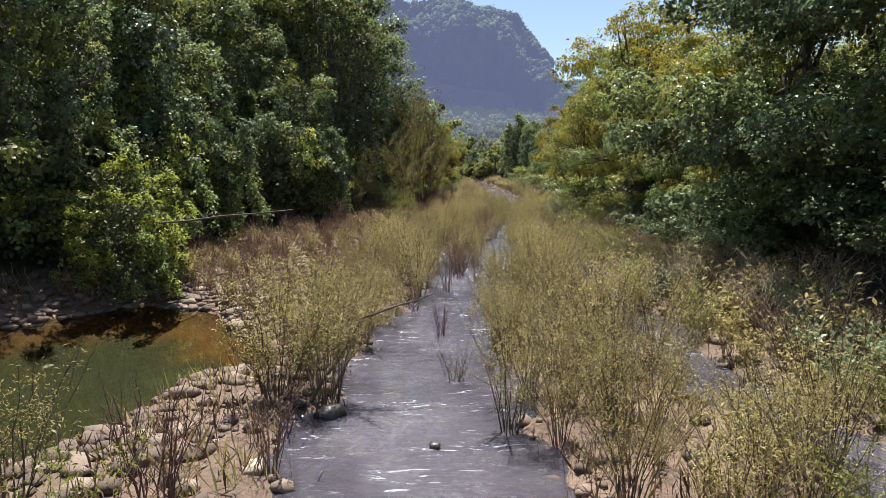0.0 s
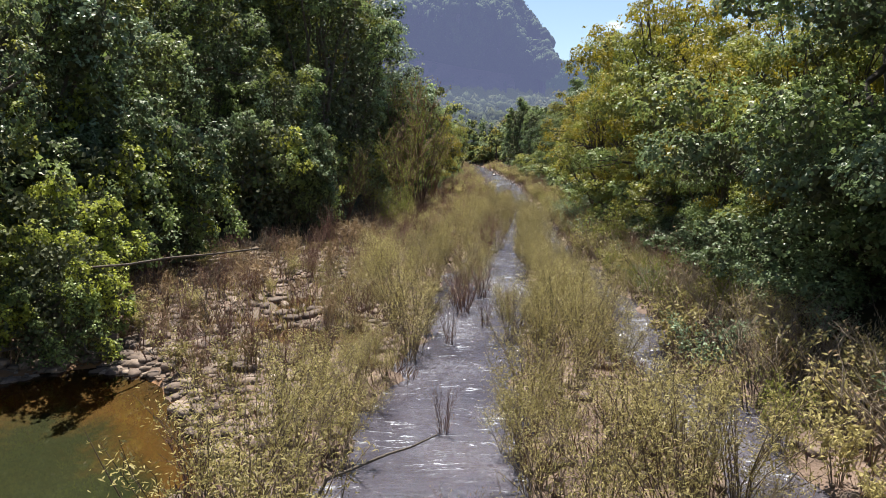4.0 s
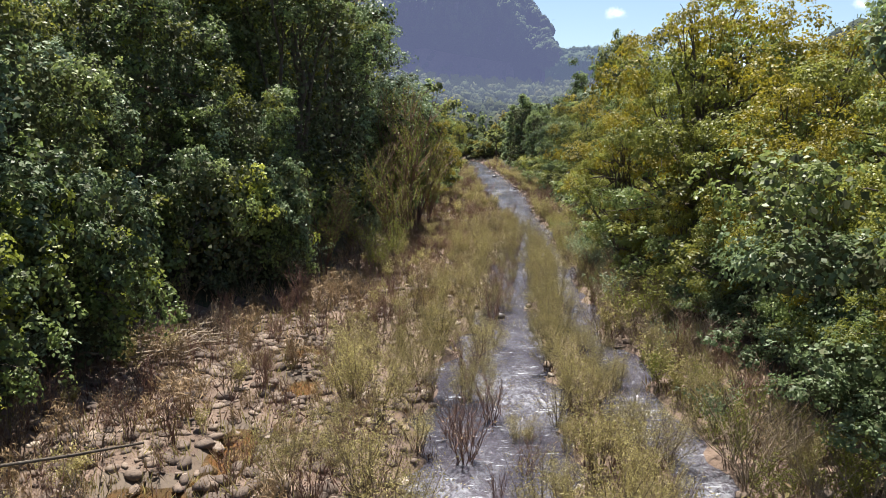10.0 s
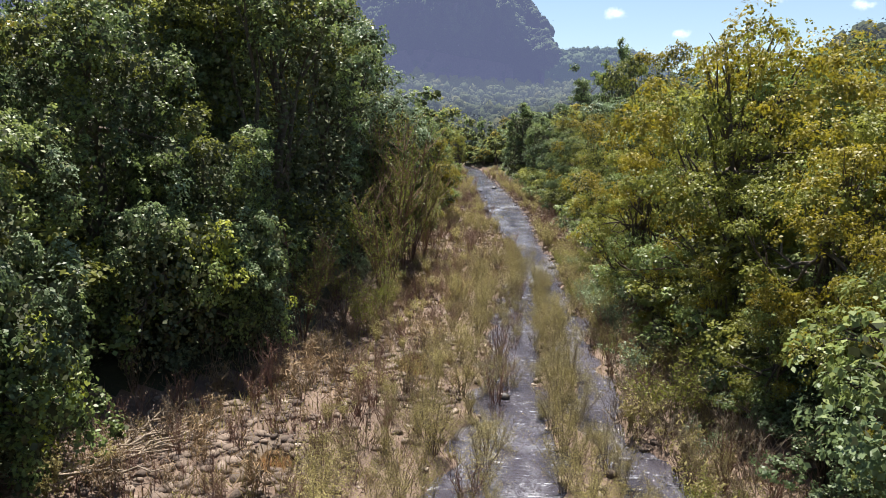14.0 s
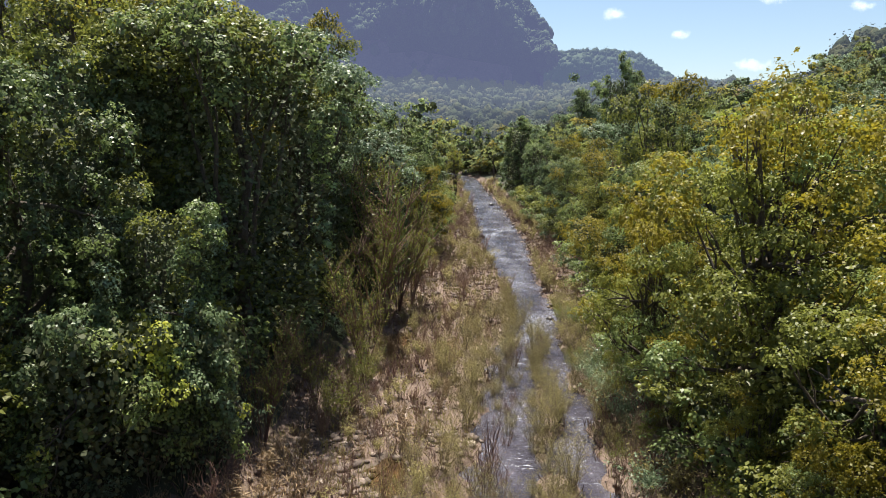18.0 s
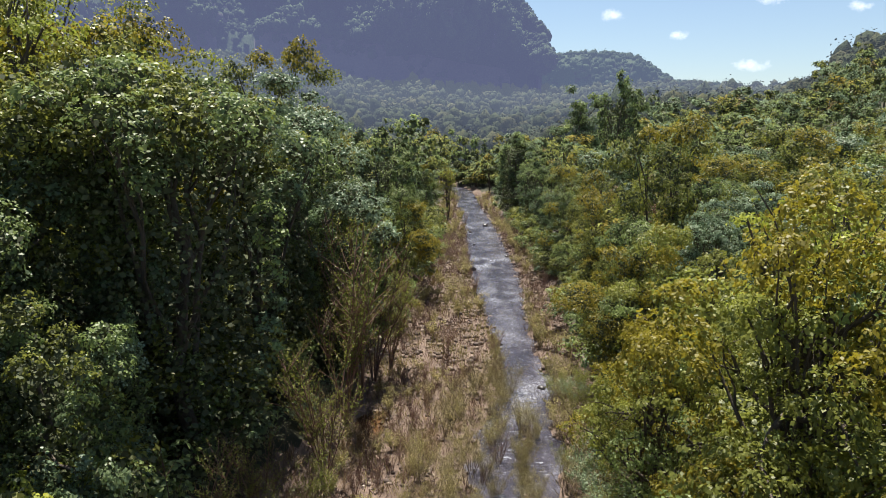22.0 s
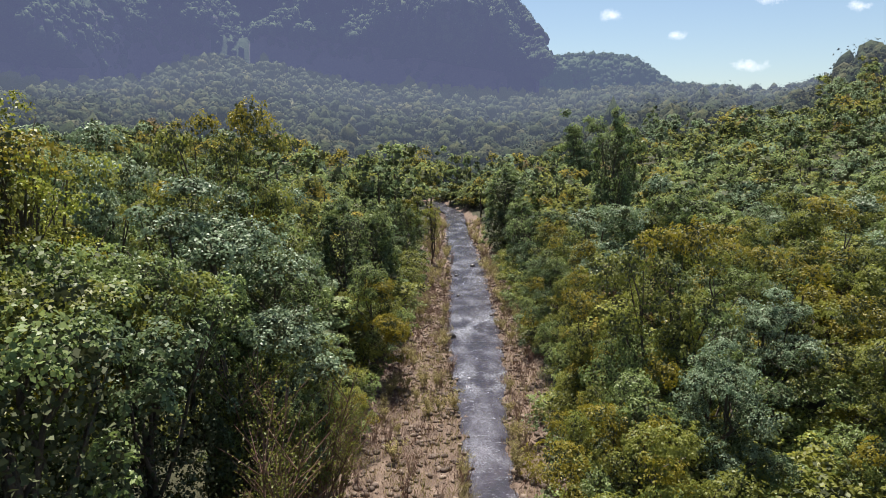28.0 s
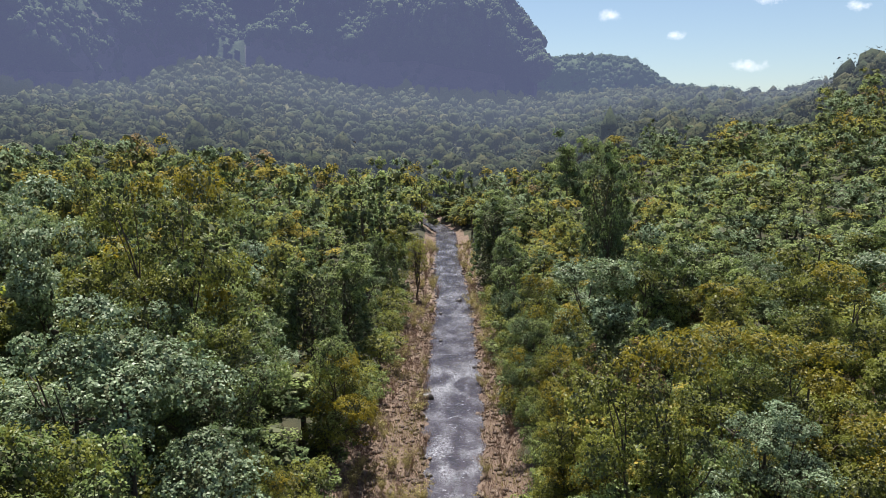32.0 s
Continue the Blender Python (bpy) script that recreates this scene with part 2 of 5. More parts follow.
def silt_material():
    """The bed of still water: rust-brown silt in the shallows, dark green where deep, light lost in the water painted
    in.
    """
    m, nt, out = nodes_of("silt_with_depth_tint")
    geo, sep = nt.nodes.new("ShaderNodeNewGeometry"), nt.nodes.new("ShaderNodeSeparateXYZ")
    nt.links.new(geo.outputs["Position"], sep.inputs[0])
    ns = add(nt, "ShaderNodeTexNoise", Scale=0.9, Detail=6.0, Roughness=0.65)
    fine = add(nt, "ShaderNodeTexNoise", Scale=7.0, Detail=4.0)
    for n in (ns, fine):
        nt.links.new(geo.outputs["Position"], n.inputs["Vector"])
    level = math_node(nt, "ADD", sep.outputs["Z"], math_node(nt, "MULTIPLY", math_node(nt, "SUBTRACT", ns.outputs["Fac"], 0.5), 0.5))
    level = math_node(nt, "ADD", level, math_node(nt, "MULTIPLY", math_node(nt, "SUBTRACT", fine.outputs["Fac"], 0.5), 0.25))
    # the deep stops paint the green dimness of deep water onto the bed
    col = ramp(nt, math_node(nt, "ADD", level, 1.0), [(0.0, (0.038, 0.056, 0.030)), (0.25, (0.060, 0.064, 0.030)), (0.50, (0.30, 0.135, 0.040)), (0.90, (0.15, 0.076, 0.033)), (0.985, (0.085, 0.056, 0.034))])
    p = add(nt, "ShaderNodeBsdfPrincipled", Roughness=0.75)
    nt.links.new(col.outputs["Color"], p.inputs["Base Color"])
    bp = add(nt, "ShaderNodeBump", Strength=0.4, Distance=0.05)
    nt.links.new(fine.outputs["Fac"], bp.inputs["Height"])
    nt.links.new(bp.outputs[0], p.inputs["Normal"])
    nt.links.new(p.outputs[0], out.inputs["Surface"])
    return m


LEAF_DARK = leaf_material("dark_glossy_leaves", (0.062, 0.088, 0.044), (0.135, 0.190, 0.082), (0.270, 0.340, 0.140))
LEAF_MID = leaf_material("green_leaves", (0.087, 0.125, 0.040), (0.195, 0.255, 0.074), (0.378, 0.415, 0.129))
LEAF_GREY = leaf_material("grey_green_leaves", (0.095, 0.136, 0.080), (0.200, 0.271, 0.145), (0.400, 0.471, 0.283), 0.28)
LEAF_OLIVE = leaf_material("olive_leaves", (0.098, 0.122, 0.026), (0.205, 0.218, 0.038), (0.350, 0.335, 0.060), 0.50)
LEAF_GOLD = leaf_material("yellowing_leaves", (0.130, 0.122, 0.012), (0.248, 0.210, 0.018), (0.380, 0.285, 0.026), 0.50)
LEAF_LIME = leaf_material("fresh_lime_leaves", (0.143, 0.182, 0.028), (0.306, 0.343, 0.045), (0.535, 0.516, 0.078), 0.45)
# leaves inside the crowns: the shade in the gaps is put into their colour
INNER_SHADE = leaf_material("inner_leaves_painted_shade", (0.046, 0.053, 0.023), (0.081, 0.093, 0.040), (0.139, 0.152, 0.068), 0.12, 0.8)
# matte sprays, duller than the near leaves: some haze is put into the colour
FAR_LEAF_HAZED = [leaf_material(name, *tones, 0.40, 0.85, 0.12) for name, tones in (
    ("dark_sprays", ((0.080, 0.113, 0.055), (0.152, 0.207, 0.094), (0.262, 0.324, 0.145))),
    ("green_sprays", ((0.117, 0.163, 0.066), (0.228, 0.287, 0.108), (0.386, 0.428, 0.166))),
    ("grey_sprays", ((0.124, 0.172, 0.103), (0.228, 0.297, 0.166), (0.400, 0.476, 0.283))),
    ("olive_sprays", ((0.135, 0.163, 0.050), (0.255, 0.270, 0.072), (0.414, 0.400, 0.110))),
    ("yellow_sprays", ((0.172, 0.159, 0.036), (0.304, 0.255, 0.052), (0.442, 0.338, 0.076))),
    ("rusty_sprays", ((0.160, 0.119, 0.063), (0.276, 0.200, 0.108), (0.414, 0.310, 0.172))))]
LEAF_RUST = leaf_material("rusty_dry_leaves", (0.116, 0.078, 0.040), (0.217, 0.139, 0.070), (0.341, 0.232, 0.124), 0.3, 0.7)
LEAF_WILLOW = leaf_material("willow_leaves", (0.185, 0.158, 0.060), (0.318, 0.272, 0.106), (0.44, 0.380, 0.172), 0.45, 0.6, 0.25)
LEAF_STRAW = leaf_material("dry_straw", (0.16, 0.108, 0.060), (0.27, 0.185, 0.10), (0.40, 0.29, 0.17), 0.25, 0.8)
BARK = surface_material("bark", [(0.3, (0.045, 0.034, 0.025)), (0.55, (0.10, 0.078, 0.058)), (0.8, (0.20, 0.17, 0.14))], 1.5, 0.9, 0.8)
TWIG_RED = surface_material("reddish_twigs", [(0.3, (0.10, 0.050, 0.038)), (0.55, (0.19, 0.105, 0.078)), (0.8, (0.30, 0.20, 0.15))], 2.0, 0.8, 0.2, by_object=0.3)
TWIG_BROWN = surface_material("brown_twigs", [(0.3, (0.065, 0.047, 0.032)), (0.55, (0.14, 0.103, 0.068)), (0.8, (0.25, 0.19, 0.13))], 2.0, 0.8, 0.2, by_object=0.3)
DEADWOOD = surface_material("weathered_deadwood", [(0.3, (0.16, 0.12, 0.085)), (0.55, (0.29, 0.23, 0.17)), (0.8, (0.42, 0.36, 0.28))], 2.2, 0.85, 0.5)
GRAVEL = surface_material("gravel_and_silt", [(0.28, (0.055, 0.035, 0.026)), (0.46, (0.110, 0.073, 0.053)), (0.60, (0.175, 0.122, 0.092)), (0.8, (0.26, 0.20, 0.155))], 0.7, 0.92, 0.9, 14.0)
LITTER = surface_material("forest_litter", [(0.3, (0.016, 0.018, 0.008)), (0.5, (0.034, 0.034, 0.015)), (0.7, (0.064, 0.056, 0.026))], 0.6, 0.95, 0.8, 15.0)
BED = silt_material()
STONE = surface_material("river_stone", [(0.22, (0.090, 0.064, 0.050)), (0.45, (0.175, 0.128, 0.098)), (0.62, (0.245, 0.190, 0.148)), (0.85, (0.36, 0.30, 0.245))], 2.5, 0.85, 0.35, 8.0, by_object=0.45, by_island=0.45)
WET_STONE = surface_material("wet_dark_stone", [(0.3, (0.020, 0.017, 0.016)), (0.7, (0.07, 0.060, 0.055))], 2.5, 0.35, 0.4, 8.0)
WATER = river_material()
POOL = pool_material("still_water", (0.22, 0.235, 0.155))
SHALLOW = pool_material("shallow_water", (0.62, 0.52, 0.36))
# airlight of the distance, put into these materials as emission
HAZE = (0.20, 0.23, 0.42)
CLIFF = haze_glow_material("far_cliff_haze_glow", [(0.3, (0.045, 0.050, 0.040)), (0.55, (0.090, 0.092, 0.070)), (0.8, (0.160, 0.150, 0.120))], 0.03, HAZE, 0.245)
FARWOOD = haze_glow_material("far_woods_haze_glow", [(0.36, (0.015, 0.024, 0.012)), (0.46, (0.030, 0.042, 0.017)), (0.54, (0.046, 0.054, 0.022)), (0.63, (0.080, 0.076, 0.032))], 0.018, (0.215, 0.255, 0.37), 0.27, 0.06)
MOUNTWOOD = haze_glow_material("mountain_woods_haze_glow", [(0.3, (0.018, 0.034, 0.016)), (0.5, (0.040, 0.064, 0.026)), (0.8, (0.075, 0.100, 0.040))], 0.012, HAZE, 0.245)
RIDGEWOOD = haze_glow_material("ridge_woods", [(0.25, (0.015, 0.028, 0.014)), (0.5, (0.030, 0.050, 0.022)), (0.8, (0.060, 0.075, 0.035))], 0.02, (0.20, 0.25, 0.40), 0.26)


# ---- mesh helpers ----
rng = np.random.default_rng(7)


def quad_mesh(name, V, Q, mats, index=None, smooth=False):
    V, Q = np.asarray(V, np.float32), np.asarray(Q, np.int32)
    me = bpy.data.meshes.new(name)
    me.vertices.add(len(V))
    me.vertices.foreach_set("co", V.ravel())
    me.loops.add(Q.size)
    me.loops.foreach_set("vertex_index", Q.ravel())
    me.polygons.add(len(Q))
    me.polygons.foreach_set("loop_start", np.arange(0, Q.size, 4, dtype=np.int32))
    if index is not None:
        me.polygons.foreach_set("material_index", np.asarray(index, np.int32))
    for m in mats:
        me.materials.append(m)
    me.update(calc_edges=True)
    if smooth:
        me.polygons.foreach_set("use_smooth", np.ones(len(Q), bool))
    me.validate()
    return me


def part(name, me, parent, label=""):
    ob = new(name, me)
    ob.parent = parent
    return tagged(ob, label)


def unit(v):
    return v / np.maximum(np.linalg.norm(v, axis=-1, keepdims=True), 1e-9)


def random_dirs(n):
    return unit(rng.normal(size=(n, 3)))


def leaves(P, N, size, aspect=0.5, droop=0.15):
    """One folded, pointed leaf or sprig a point, lying roughly across N. Returns vertices and quads."""
    n = len(P)
    N = unit(N)
    along = unit(np.cross(N, random_dirs(n)) + np.array([0, 0, -droop]))
    side = unit(np.cross(N, along))
    L = (size * rng.uniform(0.6, 1.35, n))[:, None]
    W = L * aspect * 0.5
    base, tip = P - along * L * 0.5, P + along * L * 0.5 - N * L * 0.12
    mid = P + N * L * 0.06
    V = np.stack([base, mid + side * W, tip, mid - side * W], 1).reshape(-1, 3)
    Q = np.arange(4 * n).reshape(n, 4)
    return V, Q


def tube(points, radii, sides=5):
    """A tapered tube along points."""
    P = np.asarray(points, float)
    T = unit(np.gradient(P, axis=0))
    ref = np.where(np.abs(T[:, 2:3]) > 0.9, np.array([[1.0, 0, 0]]), np.array([[0, 0, 1.0]]))
    A = unit(np.cross(T, ref))
    B = np.cross(T, A)
    ang = np.arange(sides) * 2 * math.pi / sides
    ring = A[:, None] * np.cos(ang)[None, :, None] + B[:, None] * np.sin(ang)[None, :, None]
    V = (P[:, None] + ring * np.asarray(radii)[:, None, None]).reshape(-1, 3)
    Q = []
    for i in range(len(P) - 1):
        for k in range(sides):
            k2 = (k + 1) % sides
            Q.append((i * sides + k, i * sides + k2, (i + 1) * sides + k2, (i + 1) * sides + k))
    return V, np.array(Q)


def join(pieces):
    Vs, Qs, o = [], [], 0
    for V, Q in pieces:
        Vs.append(V)
        Qs.append(Q + o)
        o += len(V)
    return np.concatenate(Vs), np.concatenate(Qs)


def wander(a, b, n, sway):
    """A slightly crooked line from a to b."""
    a, b = np.asarray(a, float), np.asarray(b, float)
    t = np.linspace(0, 1, n)[:, None]
    w = rng.normal(size=(n, 3)) * sway
    w[0] = w[-1] = 0
    return a + (b - a) * t + w


def lump(cuts=2):
    """A rounded block of quads: cuts x cuts faces a side, on the unit sphere."""
    V, Q, seen = [], [], {}
    ax = [(0, 1, 2), (1, 2, 0), (2, 0, 1)]
    for u, v, w in ax:
        for s in (-1, 1):
            for i in range(cuts):
                for j in range(cuts):
                    q = []
                    for di, dj in ((0, 0), (1, 0), (1, 1), (0, 1)):
                        p = [0, 0, 0]
                        p[u], p[v], p[w] = 2 * (i + di) / cuts - 1, 2 * (j + dj) / cuts - 1, s
                        key = tuple(round(c, 4) for c in p)
                        if key not in seen:
                            seen[key] = len(V)
                            V.append(p)
                        q.append(seen[key])
                    Q.append(q if s > 0 else q[::-1])
    return unit(np.array(V, float)), np.array(Q)


LUMP2, LUMP3 = lump(2), lump(3)


def lumps(C, R, base, rough=0.16):
    """Many rough lumps in one go: centres C, radii R (n x 3)."""
    bv, bq = base
    n, k = len(C), len(bv)
    V = bv[None] * R[:, None] * (1 + rng.normal(size=(n, k, 1)) * rough)
    ang = rng.uniform(0, 6.283, n)
    c, s = np.cos(ang)[:, None], np.sin(ang)[:, None]
    X = V[..., 0] * c - V[..., 1] * s
    Y = V[..., 0] * s + V[..., 1] * c
    V = np.stack([X, Y, V[..., 2]], -1) + C[:, None]
    Q = bq[None] + (np.arange(n) * k)[:, None, None]
    return V.reshape(-1, 3), Q.reshape(-1, 4)


SPRIG = 12                            # leaves on one sprig


def foliage(clumps, n, size, aspect=0.5, upward=0.6, hollow=0.80):
    """Sprigs of leaves on the outer shells of clumps (rows x, y, z, rx, ry, rz), buried ones left out. Returns points, normals, clump index."""
    C = np.asarray(clumps, float)
    w = C[:, 3] * np.sqrt(C[:, 4] * C[:, 5])
    m = max(4, n // SPRIG)
    i = rng.choice(len(C), int(m * 2.2), p=w / w.sum())
    d = random_dirs(len(i))
    d[:, 2] = np.where(d[:, 2] < -0.3, -d[:, 2] * rng.uniform(-0.6, 1, len(i)), d[:, 2])
    ph = rng.uniform(0, 6.283, (len(C), 4))[i]
    lobe = 0.88 + 0.16 * np.sin(3.1 * d[:, 0] + ph[:, 0]) + 0.14 * np.sin(4.3 * d[:, 1] + ph[:, 1]) + 0.14 * np.sin(5.2 * d[:, 2] + ph[:, 2])
    S = C[i, :3] + d * C[i, 3:] * (lobe * rng.uniform(hollow, 1.16, len(i)))[:, None]
    keep = np.ones(len(S), bool)
    for k in range(len(C)):
        keep &= ((((S - C[k, :3]) / C[k, 3:]) ** 2).sum(1) > 0.50) | (i == k)
    S, d, i = S[keep][:m], d[keep][:m], i[keep][:m]
    m = len(S)
    axis = unit(d + np.array([0, 0, upward]) + rng.normal(size=(m, 3)) * 0.30)
    across = unit(np.cross(axis, random_dirs(m)))
    other = np.cross(axis, across)
    j = np.repeat(np.arange(m), SPRIG)
    reach = (size * rng.uniform(1.0, 2.5, m))[j][:, None]
    a, q = rng.uniform(0, 6.283, len(j))[:, None], np.sqrt(rng.uniform(0, 1, len(j)))[:, None]
    ray = across[j] * np.cos(a) + other[j] * np.sin(a)
    P = S[j] + ray * reach * q - axis[j] * reach * 0.5 * q ** 2 - np.array([0, 0, 0.3]) * reach * q ** 2 + rng.normal(size=(len(j), 3)) * size * 0.2
    N = unit(axis[j] + ray * 0.5 * q + rng.normal(size=P.shape) * 0.32)
    return P, N, i[j]


# ---- the plan of the valley ----
def smooth(a, b, x):
    t = np.clip((x - a) / (b - a), 0, 1)
    return t * t * (3 - 2 * t)


RIVER_Y = [-40, 5, 10, 15, 20, 25, 29, 33, 37, 48, 53, 57, 62, 72, 85, 93, 116, 128, 158, 198, 225, 260, 300]
RIVER_L = [-2.6, -2.2, -1.9, -1.5, -0.6, -0.4, -0.2, 0.9, 1.6, 3.0, 3.8, 5.2, 5.5, 5.4, 4.9, 4.9, 5.5, 5.8, 5.6, 6.2, 1.0, -16, -45]
RIVER_R = [1.2, 1.2, 1.25, 1.2, 1.7, 2.9, 3.1, 3.3, 3.6, 5.0, 5.6, 8.1, 7.7, 8.1, 9.2, 9.6, 10.1, 10.3, 10.0, 10.0, 5.4, -11, -40]
SIDE_Y = [-40, 4, 11.4, 15.8, 20, 25, 28, 35, 43, 50, 57, 60]
SIDE_X = [5.6, 5.0, 4.7, 4.3, 4.6, 5.0, 5.0, 5.0, 5.7, 6.2, 6.6, 6.8]
BANK_Y = [-40, 15, 24, 33, 35.5, 38, 45, 50, 57, 61, 68, 73, 85, 92, 109, 130, 180, 200, 225, 260, 300]
BANK_L = [-11, -10.5, -9.4, -9.0, -6.6, -4.8, -4.2, -3.0, -2.3, -2.4, -1.2, -0.6, 0.4, 1.2, 1.4, 1.6, 3.6, 5.0, 0.2, -17, -46]
BANK_R = [8.4, 7.7, 7.5, 8.0, 8.2, 8.2, 8.4, 9.0, 9.6, 10.6, 11.0, 11.2, 11.4, 11.4, 11.8, 12.2, 11.6, 10.8, 6.2, -10, -39]
POOL_AT = (-7.2, 12.7, 3.6, 6.4)      # centre and half sizes of the still pool


def river_left(y):
    return np.interp(y, RIVER_Y, RIVER_L) + 0.22 * np.sin(y * 1.9) + 0.14 * np.sin(y * 4.3 + 1)


def river_right(y):
    return np.interp(y, RIVER_Y, RIVER_R) + 0.20 * np.sin(y * 1.6 + 2) + 0.14 * np.sin(y * 3.9)


def side_mid(y):
    return np.interp(y, SIDE_Y, SIDE_X) + 0.25 * np.sin(y * 0.9)


def side_half(y):
    return np.where((y < 60), 0.65 + 0.2 * np.sin(y * 1.3) + 0.12 * np.sin(y * 3.1), 0.0)


def bank_left(y):
    return np.interp(y, BANK_Y, BANK_L)


def bank_right(y):
    return np.interp(y, BANK_Y, BANK_R)


def in_pool(x, y):
    a = np.arctan2((y - POOL_AT[1]), (x - POOL_AT[0]))
    wob = 1 + 0.10 * np.sin(3 * a + 0.6) + 0.06 * np.sin(5 * a)
    return 1 - np.sqrt(((x - POOL_AT[0]) / POOL_AT[2]) ** 2 + ((y - POOL_AT[1]) / POOL_AT[3]) ** 2) / wob


PUDDLES = []                          # shallow standing water on the gravel: x, y, half sizes


def in_puddle(x, y):
    best = np.full(np.shape(x), -9.0)
    for px, py, rx, ry in PUDDLES:
        a = np.arctan2(y - py, x - px)
        wob = 1 + 0.16 * np.sin(3 * a + px) + 0.10 * np.sin(5 * a + py)
        best = np.maximum(best, 1 - np.sqrt(((x - px) / rx) ** 2 + ((y - py) / ry) ** 2) / wob)
    return best


def in_river(x, y):
    """How far inside the main channel, in metres; minus outside."""
    return np.minimum(x - river_left(y), river_right(y) - x)


def in_side(x, y):
    return side_half(y) - np.abs(x - side_mid(y))


def wobble(x, y, s):
    return np.sin(x * s + 1.3 * np.sin(y * s * 0.7)) * np.cos(y * s * 0.83 + 0.9 * np.sin(x * s * 0.6))


def cliff_distance(u):
    return 760 - 150 * smooth(-0.36, -0.5, u)


def cliff_foot(u):
    """The height of the foot of the cliffs, by bearing u (x over y from the far end of the walk)."""
    row = np.interp(u, [-0.75, -0.60, -0.50, -0.41, -0.35, -0.31, -0.22, -0.17, -0.10, -0.03, 0.02, 0.10, 0.14, 0.22, 0.5],
                    [125, 122, 133, 124, 96, 82, 92, 102, 118, 112, 124, 138, 146, 152, 170])
    return 21.7 + cliff_distance(u) * (241 - row) / 1265


def ground_z(x, y):
    x, y = np.asarray(x, float), np.asarray(y, float)
    out = np.maximum(bank_left(y) - x, x - bank_right(y))
    z = 1.25 * smooth(-1.2, 3.0, out) + 0.02 * np.maximum(out, 0) + 0.05 * wobble(x, y, 1.1) + 0.03 * wobble(x, y, 2.9)
    z = z + 0.16 * smooth(1.0, 3.0, river_left(y) - x) * smooth(1.5, -0.5, out)
    z = z - 0.42 * smooth(-0.35, 0.45, in_river(x, y)) - 0.35 * smooth(-0.3, 0.35, in_side(x, y)) * (y < 60)
    z = z - 0.85 * smooth(-0.10, 0.45, in_pool(x, y)) - 0.10 * smooth(-0.3, 0.0, in_pool(x, y))
    z = z - 0.26 * smooth(-0.12, 0.45, in_puddle(x, y))
    v = np.maximum(y - 34.4, 30)
    u = (x - 5.7) / v
    z = z + 13 * smooth(90, 260, y) * smooth(0.06, 0.34, u) + 20 * smooth(110, 300, y) * smooth(0.45, 0.62, u)
    z = z + 7 * smooth(90, 300, y) * smooth(-0.10, -0.42, u)
    d = cliff_distance(u) + 60
    foot = cliff_foot(u)
    z = z + np.maximum(foot - 26, 0) * np.clip((y - 260) / (d - 260), 0, 1.0) ** 1.35
    z = z + 2.2 * smooth(200, 420, y) * wobble(x, y, 0.021) + 1.0 * smooth(120, 300, y) * wobble(x, y, 0.055)
    return z


for row in ((-3.7, 20.3, 1.5, 1.0), (-5.2, 21.6, 1.1, 0.8), (-4.2, 23.6, 0.7, 1.4), (-3.9, 30.6, 0.8, 0.9), (-3.5, 27.4, 0.7, 1.0), (-1.3, 52.9, 0.8, 1.6), (-0.9, 38.2, 0.6, 1.3)):
    PUDDLES.append(row)
# ---- the ground, one sheet ----
gx = np.concatenate([-np.geomspace(15, 1500, 46)[::-1], np.arange(-14.6, 17, 0.36), np.geomspace(17.4, 1500, 46)])
gy = np.concatenate([np.linspace(-300, -8, 14), np.arange(-6, 2, 0.8), np.arange(2, 64, 0.38), np.arange(64, 170, 0.9), np.geomspace(172, 2600, 60)])
GX, GY = np.meshgrid(gx, gy)
GZ = ground_z(GX, GY)
nx, ny = len(gx), len(gy)
ii, jj = np.meshgrid(np.arange(nx - 1), np.arange(ny - 1))
k0 = (jj * nx + ii).ravel()
GQ = np.stack([k0, k0 + 1, k0 + nx + 1, k0 + nx], 1)
cx, cy = (GX[:-1, :-1] + GX[1:, 1:]).ravel() / 2, (GY[:-1, :-1] + GY[1:, 1:]).ravel() / 2
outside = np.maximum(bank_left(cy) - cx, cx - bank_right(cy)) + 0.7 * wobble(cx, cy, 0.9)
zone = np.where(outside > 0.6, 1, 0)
# far ground carries the same painted haze as the far woods
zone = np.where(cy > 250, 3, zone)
zone = np.where(in_pool(cx, cy) > 0.07 + 0.03 * wobble(cx, cy, 1.7), 2, zone)
zone = np.where(in_puddle(cx, cy) > -0.15, 2, zone)
zone = np.where(np.maximum(in_river(cx, cy), in_side(cx, cy)) > 0.4, 2, zone)
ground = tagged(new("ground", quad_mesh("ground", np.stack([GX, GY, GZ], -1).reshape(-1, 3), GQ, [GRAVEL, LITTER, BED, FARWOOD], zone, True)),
                "pinkish gravel river bed between banks of brown forest litter", "ground", kind="structure")


# ---- water ----
def ribbon(name, left, right, ys, n, level, mat):
    """A strip of water between two banks, with low waves."""
    s = np.linspace(0, 1, n)
    L, R = left(ys)[:, None], right(ys)[:, None]
    X = L + (R - L) * s[None]
    Y = np.repeat(ys[:, None], n, 1)
    Z = level + 0.022 * wobble(X, Y, 2.1) + 0.014 * wobble(X, Y, 4.7) + 0.05 * smooth(0.2, 0.9, wobble(X * 0.4, Y, 0.5))
    m = len(ys)
    a, b = np.meshgrid(np.arange(n - 1), np.arange(m - 1))
    k = (b * n + a).ravel()
    return quad_mesh(name, np.stack([X, Y, Z], -1).reshape(-1, 3), np.stack([k, k + 1, k + n + 1, k + n], 1), [mat], None, True)


ys = np.concatenate([np.linspace(-40, 3, 20), np.arange(3.2, 60, 0.25), np.arange(60, 300, 0.8)])
